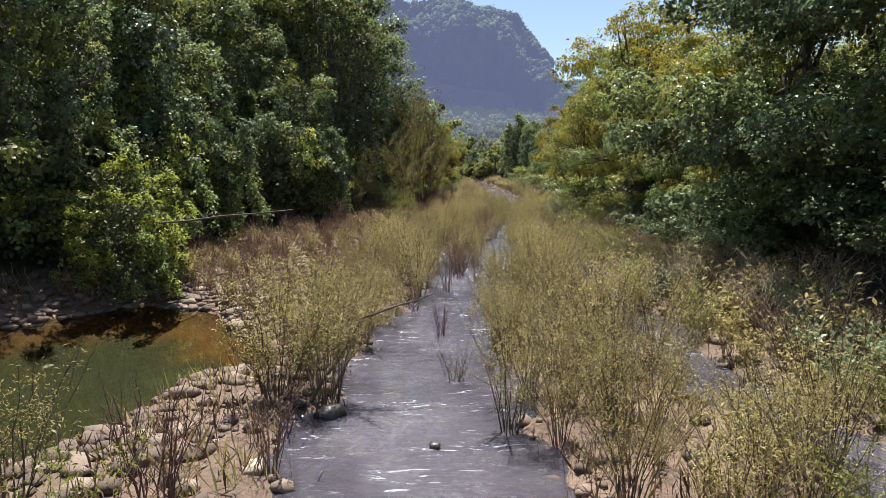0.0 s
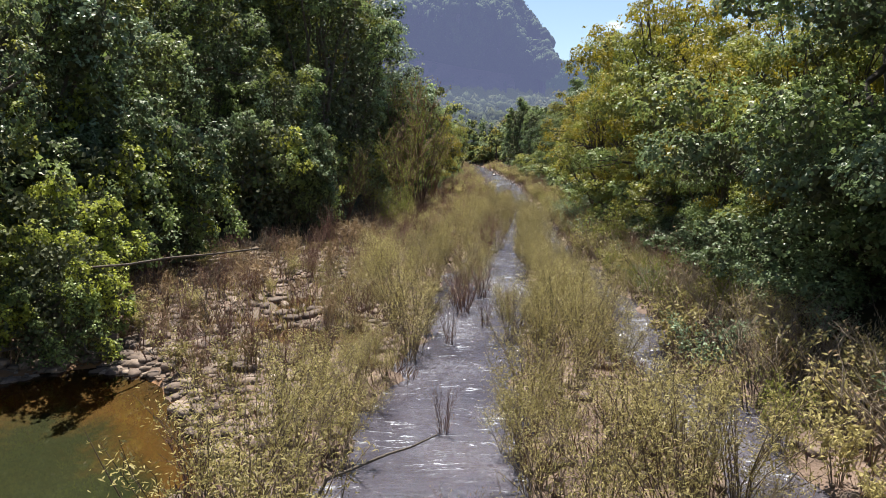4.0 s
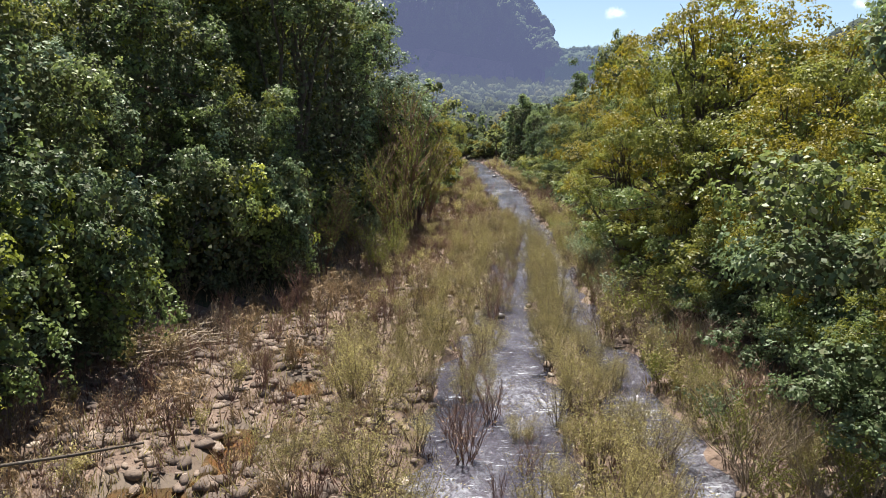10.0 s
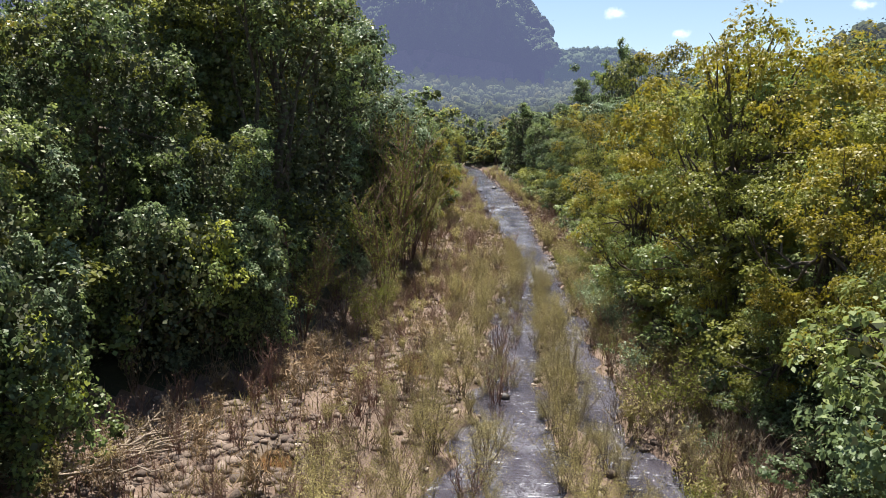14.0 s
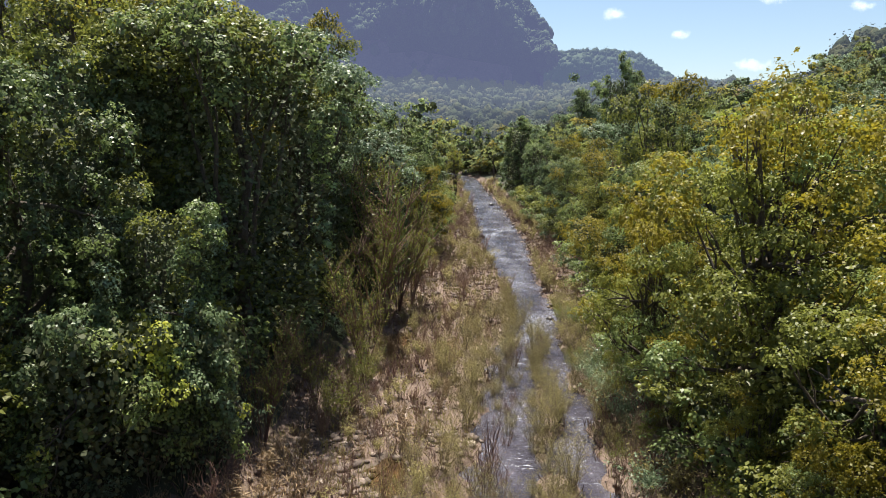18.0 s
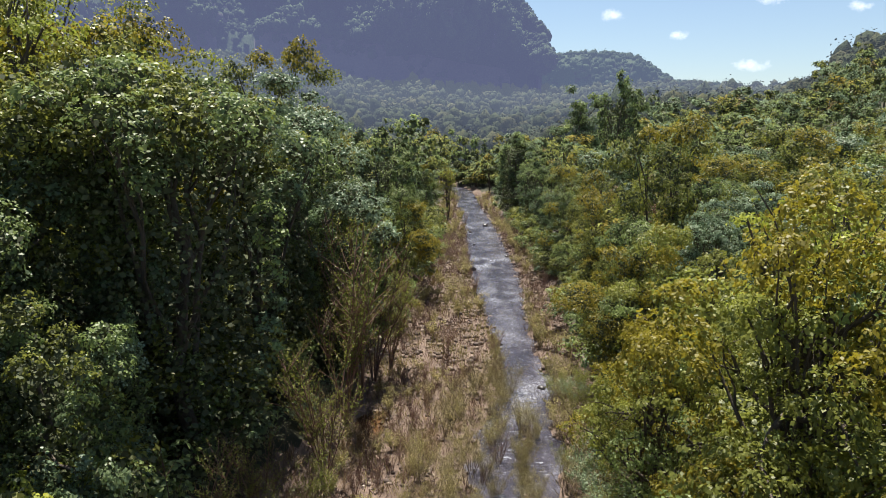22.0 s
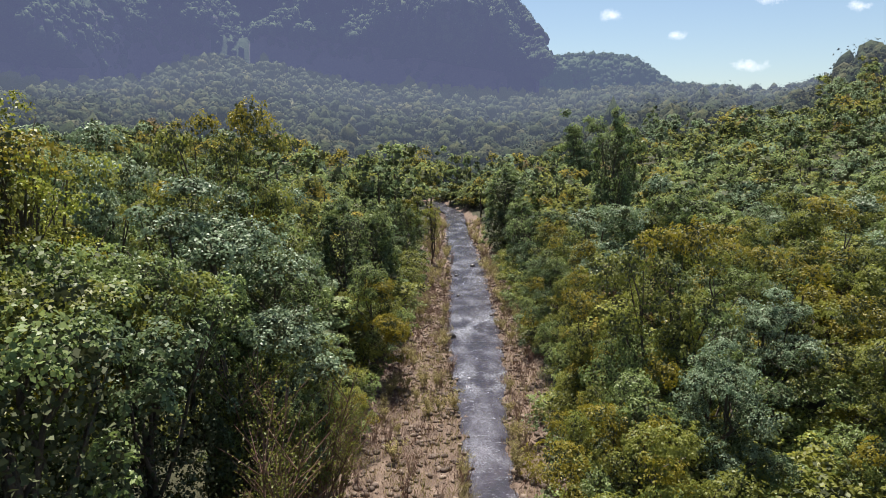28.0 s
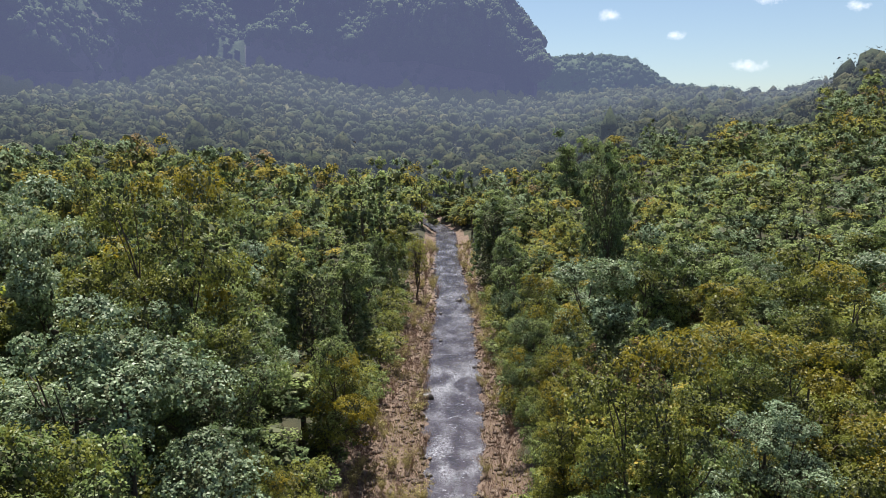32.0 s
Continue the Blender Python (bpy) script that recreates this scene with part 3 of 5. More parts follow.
tagged(new("river", ribbon("river", lambda y: river_left(y) - 0.25, lambda y: river_right(y) + 0.25, ys, 22, -0.13, WATER)),
       "shallow river with painted purple-grey sky sheen and white riffles", "river", kind="structure")
ys = np.concatenate([np.linspace(-40, 3, 20), np.arange(3.2, 60, 0.25)])
tagged(new("side_channel", ribbon("side_channel", lambda y: side_mid(y) - side_half(y) - 0.15, lambda y: side_mid(y) + side_half(y) + 0.15, ys, 8, -0.12, WATER)),
       "narrow side channel of rippling water among the willows", "water", kind="structure")
a = np.linspace(0, 2 * math.pi, 65)[:-1]
rad = 1 + 0.10 * np.sin(3 * a + 0.6) + 0.06 * np.sin(5 * a)
PV = [(POOL_AT[0] + f * rad[i] * POOL_AT[2] * math.cos(a[i]) * 1.04, POOL_AT[1] + f * rad[i] * POOL_AT[3] * math.sin(a[i]) * 1.04, -0.17)
      for f in (0.02, 0.5, 1.0) for i in range(64)]
PQ = [(r * 64 + i, (r + 1) * 64 + i, (r + 1) * 64 + (i + 1) % 64, r * 64 + (i + 1) % 64) for r in range(2) for i in range(64)]
pool = tagged(new("pool", quad_mesh("pool", PV, PQ, [POOL])), "still brown backwater pool beside the gravel bank", "pool", kind="structure")
pool.visible_shadow = False
for x, y, rx, ry in PUDDLES:
    level = float(ground_z(x, y)) + 0.15
    PV = [(x + f * rx * math.cos(b) * 1.25, y + f * ry * math.sin(b) * 1.25, level) for f in (0.02, 0.5, 1.0) for b in a]
    puddle = tagged(new("puddle", quad_mesh("puddle", PV, PQ, [SHALLOW])), "shallow rust-brown puddle among the cobbles", "puddle", "puddles on the gravel bar", kind="structure")
    puddle.visible_shadow = False


# ---- mountains and clouds ----
EYE_END = (5.7, 34.4, 21.7)


def noise_grid(X, Y, Z, s, octaves=4):
    out = np.zeros(X.size)
    for k, p in enumerate(zip(X.ravel() * s, Y.ravel() * s, Z.ravel() * s)):
        out[k] = noise.fractal(p, 0.6, 2.0, octaves)
    return out.reshape(X.shape)


def massif(name, u0, u1, n, skyline, foot, distance, back, mat, rough, spurs, lie, label):
    """A cliffed hill: a forest slope, a wall with ribs and gullies, a domed top that runs back."""
    u = np.linspace(u0, u1, n)
    gentle = 1 + lie * smooth(0.03, -0.16, u)
    top = EYE_END[2] + distance(u) * (1 + 0.12 * gentle) / 1.12 * (241 - np.interp(u, *skyline)) / 1265
    low = foot(u)
    prof = [(-0.06, -1.2, 0), (0.0, 0.0, 0), (0.005, 0.12, 0.4)]
    prof += [(0.008 + 0.035 * t + 0.03 * t ** 3, 0.12 + 0.80 * t, 1) for t in np.linspace(0.05, 1, 30)]
    prof += [(0.10 + 0.02 * t, 0.93 + 0.07 * t, 1) for t in (0.4, 0.8)] + [(0.16, 1.0, 0.4), (0.16 + back, 0.93, 0)]
    D = np.array([distance(u) * (1 + p[0] * (1 + (gentle - 1) * float(smooth(0.15, 0.8, p[1])))) for p in prof])
    H = np.array([low + (top - low) * p[1] for p in prof])
    X, Y = EYE_END[0] + u[None] * D, EYE_END[1] + D
    N = noise_grid(X, Y, H * 0.45, 0.016, 5)
    fac = np.array([p[2] for p in prof])[:, None]
    spur = noise_grid(X, Y * 0.5, H * 0.35, 0.0075, 3)
    bell = np.array([max(0.0, math.sin(math.pi * min(max(p[1], 0), 1))) for p in prof])[:, None]
    Y = Y + fac * (N - 0.5 + 0.3 * (gentle - 1) / max(lie, 1e-6)) * rough + bell * (spur - 0.5 + 0.3 * (gentle - 1) / max(lie, 1e-6)) * spurs
    H = H + 0.02 * rough * N * fac
    m = len(prof)
    a, b = np.meshgrid(np.arange(n - 1), np.arange(m - 1))
    k = (b * n + a).ravel()
    me = quad_mesh(name, np.stack([X, Y, H], -1).reshape(-1, 3), np.stack([k, k + 1, k + n + 1, k + n], 1), [mat, MOUNTWOOD], None, True)
    flat = np.zeros(len(me.polygons) * 3, np.float32)
    me.polygons.foreach_get("normal", flat)
    me.polygons.foreach_set("material_index", (np.abs(flat.reshape(-1, 3)[:, 2]) > 0.42).astype(np.int32))
    tagged(new(name, me), label, "mountain", kind="structure")
    return X, Y, H


SKY_MAIN = ([-0.95, -0.60, -0.46, -0.35, -0.285, -0.26, -0.20, -0.135, -0.09, -0.04, 0.015, 0.055, 0.080, 0.095, 0.118, 0.128, 0.1345, 0.14],
            [-40, -52, -34, -10, 2, 0, -18, -25, -30, -38, -42, -36, -15, 0, 32, 56, 84, 130])
SKY_RIDGE = ([0.06, 0.14, 0.22, 0.26, 0.285, 0.31, 0.38, 0.48, 0.55, 0.8], [100, 95, 92, 96, 120, 146, 159, 172, 182, 200])
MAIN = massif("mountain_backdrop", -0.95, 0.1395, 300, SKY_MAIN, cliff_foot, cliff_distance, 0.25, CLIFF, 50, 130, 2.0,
              "cliffed mountain with forest on its ledges, purple-grey haze painted as glow")
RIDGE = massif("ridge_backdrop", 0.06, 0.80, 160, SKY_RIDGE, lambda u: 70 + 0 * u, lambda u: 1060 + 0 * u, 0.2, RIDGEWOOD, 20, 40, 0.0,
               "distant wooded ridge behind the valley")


def cloud_material():
    m, nt, out = nodes_of("cloud")
    tc = nt.nodes.new("ShaderNodeTexCoord")
    mp = nt.nodes.new("ShaderNodeMapping")
    mp.inputs["Location"].default_value, mp.inputs["Scale"].default_value = (-1, -1, -1), (2, 2, 2)
    nt.links.new(tc.outputs["Generated"], mp.inputs["Vector"])
    gr = nt.nodes.new("ShaderNodeTexGradient")
    gr.gradient_type = "SPHERICAL"
    flat = nt.nodes.new("ShaderNodeVectorMath")
    flat.operation = "MULTIPLY"
    flat.inputs[1].default_value = (1, 0, 1)
    nt.links.new(mp.outputs[0], flat.inputs[0])
    nt.links.new(flat.outputs[0], gr.inputs["Vector"])
    geo = nt.nodes.new("ShaderNodeNewGeometry")
    ns = add(nt, "ShaderNodeTexNoise", Scale=0.022, Detail=7.0, Roughness=0.7)
    nt.links.new(geo.outputs["Position"], ns.inputs["Vector"])
    fac = math_node(nt, "ADD", math_node(nt, "MULTIPLY", gr.outputs["Fac"], 1.5), math_node(nt, "SUBTRACT", math_node(nt, "MULTIPLY", ns.outputs["Fac"], 2.2), 1.75))
    al = ramp(nt, fac, [(0.0, (0, 0, 0)), (1.0, (0.62, 0.62, 0.62))])
    # sunlit white of the cloud sheets, put in as emission
    em = add(nt, "ShaderNodeEmission", Strength=0.8)
    em.inputs["Color"].default_value = (0.93, 0.95, 1.0, 1)
    tr = nt.nodes.new("ShaderNodeBsdfTransparent")
    mix = nt.nodes.new("ShaderNodeMixShader")
    nt.links.new(al.outputs["Color"], mix.inputs[0])
    nt.links.new(tr.outputs[0], mix.inputs[1])
    nt.links.new(em.outputs[0], mix.inputs[2])
    nt.links.new(mix.outputs[0], out.inputs["Surface"])
    return m


CLOUD = cloud_material()
for u, row, w, h in ((0.446, 8, 270, 120), (0.235, 38, 170, 90), (0.325, 71, 170, 70), (0.422, 121, 320, 100), (0.57, 22, 260, 80)):
    D = 3200
    x, z = EYE_END[0] + u * D, EYE_END[2] + D * (241 - row) / 1265
    g = np.linspace(-0.5, 0.5, 5)
    V = [(x + w * i, D + 20 * math.cos(3 * i) * math.cos(3 * j), z + h * j) for j in g for i in g]
    bq = [(j * 5 + i, j * 5 + i + 1, j * 5 + i + 6, j * 5 + i + 5) for j in range(4) for i in range(4)]
    c = tagged(new("cloud_backdrop", quad_mesh("cloud", V, bq, [CLOUD])), "small white fair-weather cloud", "cloud", kind="structure")
    c.visible_shadow = False


# ---- woods of the far slopes ----
def far_crowns(name, groups, mat, label):
    """Many small far crowns in one mesh: a rough core each, clothed in sprigs. groups: x, y, z, radius, sprigs a crown, sprig size."""
    pieces = []
    for X, Y, Z, R, sprigs, size in groups:
        C = np.stack([X, Y, Z], 1)
        R3 = np.stack([R, R, R * np.where(rng.uniform(size=len(R)) < 0.12, 1.5, 1.0) * rng.uniform(0.8, 1.4, len(R))], 1)
        pieces.append(lumps(C, R3 * 0.70, LUMP2, 0.16))
        i = np.repeat(np.arange(len(C)), sprigs)
        d = random_dirs(len(i))
        d[:, 2] = np.abs(d[:, 2]) * 1.25 - 0.4
        d = unit(d)
        P = C[i] + d * R3[i] * rng.uniform(0.70, 1.02, len(i))[:, None]
        pieces.append(leaves(P, d + rng.normal(size=d.shape) * 0.3, np.full(len(i), size), 0.8))
    V, Q = join(pieces)
    return tagged(new(name, quad_mesh(name, V, Q, [mat], None, True)), label, "woods", kind="stuff")


def scatter(n, y0, y1, u0, u1, power=1.0):
    y = y0 + (y1 - y0) * rng.uniform(0, 1, n) ** power
    u = rng.uniform(u0, u1, n)
    return EYE_END[0] + u * (y - EYE_END[1]), y, u


groups = []
for n, y0, y1, r0, sprigs, size in ((2600, 228, 400, 3.4, 52, 1.0), (6800, 400, 870, 3.9, 22, 1.45)):
    x, y, u = scatter(n, y0, y1, -0.74, 0.74)
    keep = y < cliff_distance(u) + 95
    x, y = x[keep], y[keep]
    R = np.clip(r0 * np.exp(rng.normal(size=len(x)) * 0.32), 1.6, 6.5)
    groups.append((x, y, ground_z(x, y) + R * 1.0, R, sprigs, size))
far_crowns("far_slope_woods", groups, FARWOOD, "green forest covering the slopes below the cliffs, haze painted as glow")
for grid, count, name, mat, lab in ((MAIN, 12000, "cliff_woods", MOUNTWOOD, "trees on the ledges and rim of the cliffs, haze painted as glow"),
                                    (RIDGE, 3400, "ridge_woods", RIDGEWOOD, "trees along the distant ridge, haze painted as glow")):
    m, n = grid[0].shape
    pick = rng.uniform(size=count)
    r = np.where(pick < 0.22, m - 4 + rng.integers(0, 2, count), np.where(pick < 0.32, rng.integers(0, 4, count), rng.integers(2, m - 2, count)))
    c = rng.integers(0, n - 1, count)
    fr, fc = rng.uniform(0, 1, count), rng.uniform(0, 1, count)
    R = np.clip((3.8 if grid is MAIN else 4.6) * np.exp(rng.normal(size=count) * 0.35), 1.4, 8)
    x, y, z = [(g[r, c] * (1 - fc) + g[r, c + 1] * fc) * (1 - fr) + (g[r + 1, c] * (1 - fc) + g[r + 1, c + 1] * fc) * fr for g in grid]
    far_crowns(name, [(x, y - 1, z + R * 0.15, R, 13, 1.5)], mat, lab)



# ---- trees ----
def crown_clumps(h, r, base, count, kind):
    """Clumps of a crown of height h and radius r whose lowest leaves hang at base."""
    out = []
    mid, half = (h + base) / 2, (h - base) / 2
    if kind in ("draped", "canopy"):
        for k in range(count if kind == "draped" else count * 2):            # the canopy
            a, q = rng.uniform(0, 6.283), 0.92 * math.sqrt(rng.uniform(0, 1))
            w = r * rng.uniform(0.17, 0.31)
            top = h * ((1 - (0.26 if h > 8 else 0.55) * q ** 2) * rng.uniform(0.84 if h > 8 else 0.68, 1.0) if kind == "draped" else (1 - 0.10 * q ** 2) * rng.uniform(0.90, 1.0)) - w * 0.7
            out.append((r * q * math.cos(a), r * q * math.sin(a), top, w, w, w * 0.75))
            if k % 2:
                out.append((r * q * 0.85 * math.cos(a), r * q * 0.85 * math.sin(a), top - w * 1.3, w * 0.9, w * 0.9, w * 0.8))
        for k in range(count if kind == "draped" else 7):            # curtains that hang from it
            a, q = rng.uniform(0, 6.283), r * rng.uniform(0.45, 1.0)
            x, y, z = q * math.cos(a), q * math.sin(a), h * rng.uniform(0.45, 0.82)
            low, w = base + rng.uniform(0, 0.34) * h, r * rng.uniform(0.10, 0.19)
            while z > low:
                out.append((x, y, z, w, w, w * 1.4))
                z -= w * rng.uniform(1.4, 2.3)
                x += rng.normal() * 0.16 + 0.07 * math.cos(a)
                y += rng.normal() * 0.16 + 0.07 * math.sin(a)
                w *= rng.uniform(0.84, 1.10)
    else:
        p1, p2, p3 = rng.uniform(0, 6.283, 3)
        for k in range(count):
            d = random_dirs(1)[0]
            d[2] = d[2] if d[2] > -0.8 else -d[2]
            a = math.atan2(d[1], d[0])
            f = rng.uniform(0.42, 0.88) if k > 2 else 0.2
            f *= 1.0 + 0.18 * math.sin(2 * a + p1) + 0.15 * math.sin(3 * a + p2 + 2 * d[2]) + 0.10 * math.sin(5 * d[2] + p3)
            flare = 1.0 if kind != "tall" else 0.85
            w = r * rng.uniform(0.17, 0.42) * math.sqrt(30 / max(count, 20))
            out.append((d[0] * r * f * flare, d[1] * r * f * flare, mid + d[2] * half * f, w, w, w * rng.uniform(0.5, 0.85)))
    return np.array(out)


def tree_meshes(name, h, r, base, count, n, size, kind, mats, shares, aspect=0.72, trunk_r=None, limbs=9, lean=0.0, core=True):
    """Trunk with limbs, and a crown of separate leaves."""
    C = crown_clumps(h, r, base, count, kind)
    P, N, i = foliage(C, n, size, aspect)
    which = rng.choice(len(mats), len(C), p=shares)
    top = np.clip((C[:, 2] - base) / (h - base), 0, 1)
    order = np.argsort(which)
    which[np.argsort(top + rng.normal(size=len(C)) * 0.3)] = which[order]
    V, Q = leaves(P, N, np.full(len(P), size), aspect)
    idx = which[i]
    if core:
        # darker leaves within the clumps, coloured as shade
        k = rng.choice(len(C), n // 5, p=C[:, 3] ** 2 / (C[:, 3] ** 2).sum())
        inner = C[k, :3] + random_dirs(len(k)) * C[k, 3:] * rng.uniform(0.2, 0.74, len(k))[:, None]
        if kind in ("draped", "canopy"):  # a heart of dark leaves, shade painted in behind the curtains
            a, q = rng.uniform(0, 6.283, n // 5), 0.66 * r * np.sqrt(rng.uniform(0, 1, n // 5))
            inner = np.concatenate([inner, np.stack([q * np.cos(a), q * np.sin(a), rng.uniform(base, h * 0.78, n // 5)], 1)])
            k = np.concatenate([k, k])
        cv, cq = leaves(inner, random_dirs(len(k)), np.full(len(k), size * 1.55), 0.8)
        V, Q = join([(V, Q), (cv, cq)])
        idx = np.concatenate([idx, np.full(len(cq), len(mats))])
    crown = quad_mesh(name + "_crown", V, Q, [*mats, INNER_SHADE], idx)
    tr = trunk_r or max(0.1, h * 0.018)
    mid = wander((0, 0, -0.6), (lean * h, lean * h * 0.4, h * 0.72), 9, tr * 0.9)
    pieces = [tube(mid, np.linspace(tr * 1.25, tr * 0.25, 9), 7)]
    pick = rng.choice(len(C), min(limbs, len(C)), replace=False)
    for k in pick:
        s = mid[rng.integers(2, 7)]
        e = C[k, :3]
        line = wander(s, e, 6, 0.10 * r * 0.4)
        pieces.append(tube(line, np.linspace(tr * 0.5, tr * 0.12, 6), 5))
        for _ in range(2):
            f = e + rng.uniform(-1, 1, 3) * C[k, 3] * 0.9
            pieces.append(tube(wander(line[3], f, 4, 0.08), np.linspace(tr * 0.22, tr * 0.06, 4), 3))
    V, Q = join(pieces)
    trunk = quad_mesh(name + "_trunk", V, Q, [BARK], None, True)
    return trunk, crown


def make_tree(meshes, label, category="tree", name="tree", group="valley trees"):
    root = tagged(new(name), label, category, group)
    part("trunk", meshes[0], root)
    part("crown", meshes[1], root)
    return root


KINDS = {}


def kind_of_tree(key, label, *args, **kw):
    low = "bush" in key or key in ("thicket", "vine_low")
    root = make_tree(tree_meshes(key, *args, **kw), label, *(("bush", "bush", "undergrowth of the banks") if low else ()))
    KINDS[key] = [root, args[0], 0]


def plant(key, x, y, h, wide=1.0, turn=None):
    """Puts a tree of that kind on the ground; its first planting moves the original."""
    root, h0, used = KINDS[key]
    s = h / h0
    turn = rng.uniform(0, 360) if turn is None else turn
    z = float(ground_z(x, y)) - 0.05
    if used == 0:
        ob = root
    else:
        ob = copy_thing(root, Matrix())
    ob.matrix_basis = pose(x, y, z, 0, 0, turn) @ Matrix.Diagonal((s * wide, s * wide, s, 1))
    KINDS[key][2] += 1
    return ob


# near kinds: height, radius, lowest leaves, clumps, leaves, leaf size
kind_of_tree("vine_a", "tall tree draped to the ground with dark green creepers", 14, 4.0, 0.4, 17, 25000, 0.130, "draped", [LEAF_DARK, LEAF_MID, LEAF_OLIVE], [0.36, 0.42, 0.22])
kind_of_tree("vine_b", "tree hung with curtains of grey-green creeper", 11, 3.6, 0.3, 15, 22000, 0.125, "draped", [LEAF_DARK, LEAF_GREY, LEAF_MID, LEAF_OLIVE], [0.25, 0.27, 0.33, 0.15])
kind_of_tree("shade_tree", "tall dark tree with a thick crown over shaded stems", 14, 4.2, 0.4, 18, 24000, 0.130, "canopy", [LEAF_DARK, LEAF_MID, LEAF_OLIVE], [0.34, 0.42, 0.24])
kind_of_tree("vine_low", "creeper-covered bush with mixed green leaves", 5, 2.6, 0.1, 14, 13000, 0.110, "draped", [LEAF_MID, LEAF_DARK, LEAF_LIME], [0.48, 0.37, 0.15])
kind_of_tree("lime_bush", "creeper bush with bright lime-yellow leaves", 5, 2.2, 0.1, 13, 15000, 0.095, "draped", [LEAF_MID, LEAF_LIME], [0.35, 0.65])
kind_of_tree("broad_dark", "broad dark green tree with glossy leaves", 11, 4.6, 0.6, 56, 40000, 0.090, "round", [LEAF_DARK, LEAF_MID], [0.52, 0.48])
kind_of_tree("gold_a", "spreading tree with yellowing autumn leaves", 10, 4.2, 0.5, 46, 27000, 0.106, "round", [LEAF_MID, LEAF_OLIVE, LEAF_GOLD], [0.22, 0.43, 0.35])
kind_of_tree("olive_a", "olive-green riverside tree with some yellow leaves", 11, 4.0, 0.6, 46, 27000, 0.106, "round", [LEAF_MID, LEAF_OLIVE, LEAF_GOLD], [0.38, 0.48, 0.14])
kind_of_tree("grey_a", "large tree with silvery grey-green leaves", 16, 4.8, 1.0, 48, 33000, 0.118, "round", [LEAF_DARK, LEAF_GREY], [0.3, 0.7])
kind_of_tree("rust_vine", "tree smothered in dry rust-brown creeper", 8, 2.2, 0.6, 10, 7000, 0.11, "draped", [LEAF_RUST, LEAF_OLIVE], [0.85, 0.15])
kind_of_tree("airy", "slender airy tree with thin yellow-green leaves", 13, 3.8, 3.6, 70, 13000, 0.11, "tall", [LEAF_OLIVE, LEAF_LIME, LEAF_GOLD], [0.5, 0.3, 0.2], core=False, limbs=26)
kind_of_tree("round_olive", "rounded small tree with dense yellow-green leaves", 8, 4.0, 0.4, 46, 30000, 0.092, "round", [LEAF_OLIVE, LEAF_GOLD, LEAF_MID], [0.50, 0.25, 0.25])
kind_of_tree("thicket", "low dense thicket of mixed green leaves under trees", 3, 2.4, 0.05, 12, 2600, 0.135, "round", [LEAF_DARK, LEAF_MID, LEAF_OLIVE], [0.4, 0.35, 0.25], limbs=6)
# dark leaves only: the shade under the bank trees is put into the colour
kind_of_tree("shade_bush", "bush under the bank trees, their shade painted as dark green leaves", 3, 2.0, 0.05, 14, 5000, 0.10, "round", [LEAF_DARK], [1.0], limbs=6)
kind_of_tree("gold_fine", "spreading tree with fine yellowing autumn leaves", 10, 4.2, 0.4, 54, 30000, 0.104, "round", [LEAF_MID, LEAF_OLIVE, LEAF_GOLD], [0.24, 0.42, 0.34], limbs=26, core=False)
kind_of_tree("olive_fine", "olive-green riverside tree with fine leaves", 11, 4.0, 0.4, 54, 30000, 0.108, "round", [LEAF_MID, LEAF_OLIVE, LEAF_GOLD], [0.36, 0.44, 0.20], limbs=26, core=False)
# farther kinds, coarser
MID = [("mid_dark", "dark green forest tree with dense crown", 13, 4.0, 0.8, 24, 14000, 0.165, "round", [LEAF_DARK, LEAF_MID], [0.55, 0.45]),
       ("mid_green", "mid-green forest tree with a lumpy crown", 12, 4.0, 0.8, 24, 14000, 0.165, "round", [LEAF_MID, LEAF_GREY, LEAF_OLIVE], [0.5, 0.25, 0.25]),
       ("mid_olive", "olive forest tree with yellowing top", 12, 4.0, 0.8, 24, 14000, 0.165, "round", [LEAF_MID, LEAF_OLIVE, LEAF_GOLD], [0.3, 0.5, 0.2]),
       ("mid_gold", "forest tree turning yellow and orange", 11, 3.8, 0.8, 22, 14000, 0.165, "round", [LEAF_OLIVE, LEAF_GOLD, LEAF_RUST], [0.45, 0.43, 0.12]),
       ("mid_grey", "tall grey-green tree of the forest", 13, 4.2, 0.8, 24, 14000, 0.165, "round", [LEAF_DARK, LEAF_GREY], [0.35, 0.65]),
       ("mid_vine", "forest tree wrapped in hanging creepers", 14, 3.2, 0.6, 13, 14000, 0.165, "draped", [LEAF_DARK, LEAF_MID], [0.55, 0.45])]
for spec in MID:
    kind_of_tree(*spec, limbs=5)

# the far forest: coarse crowns, later joined into one
FAR, FOREST = {}, []
FAR_DETAIL = ((2300, 0.25), (1000, 0.38))      # leaves and their size, nearer and farther
FAR_MATS = [LEAF_DARK, LEAF_MID, LEAF_GREY, LEAF_OLIVE, LEAF_GOLD, LEAF_RUST]
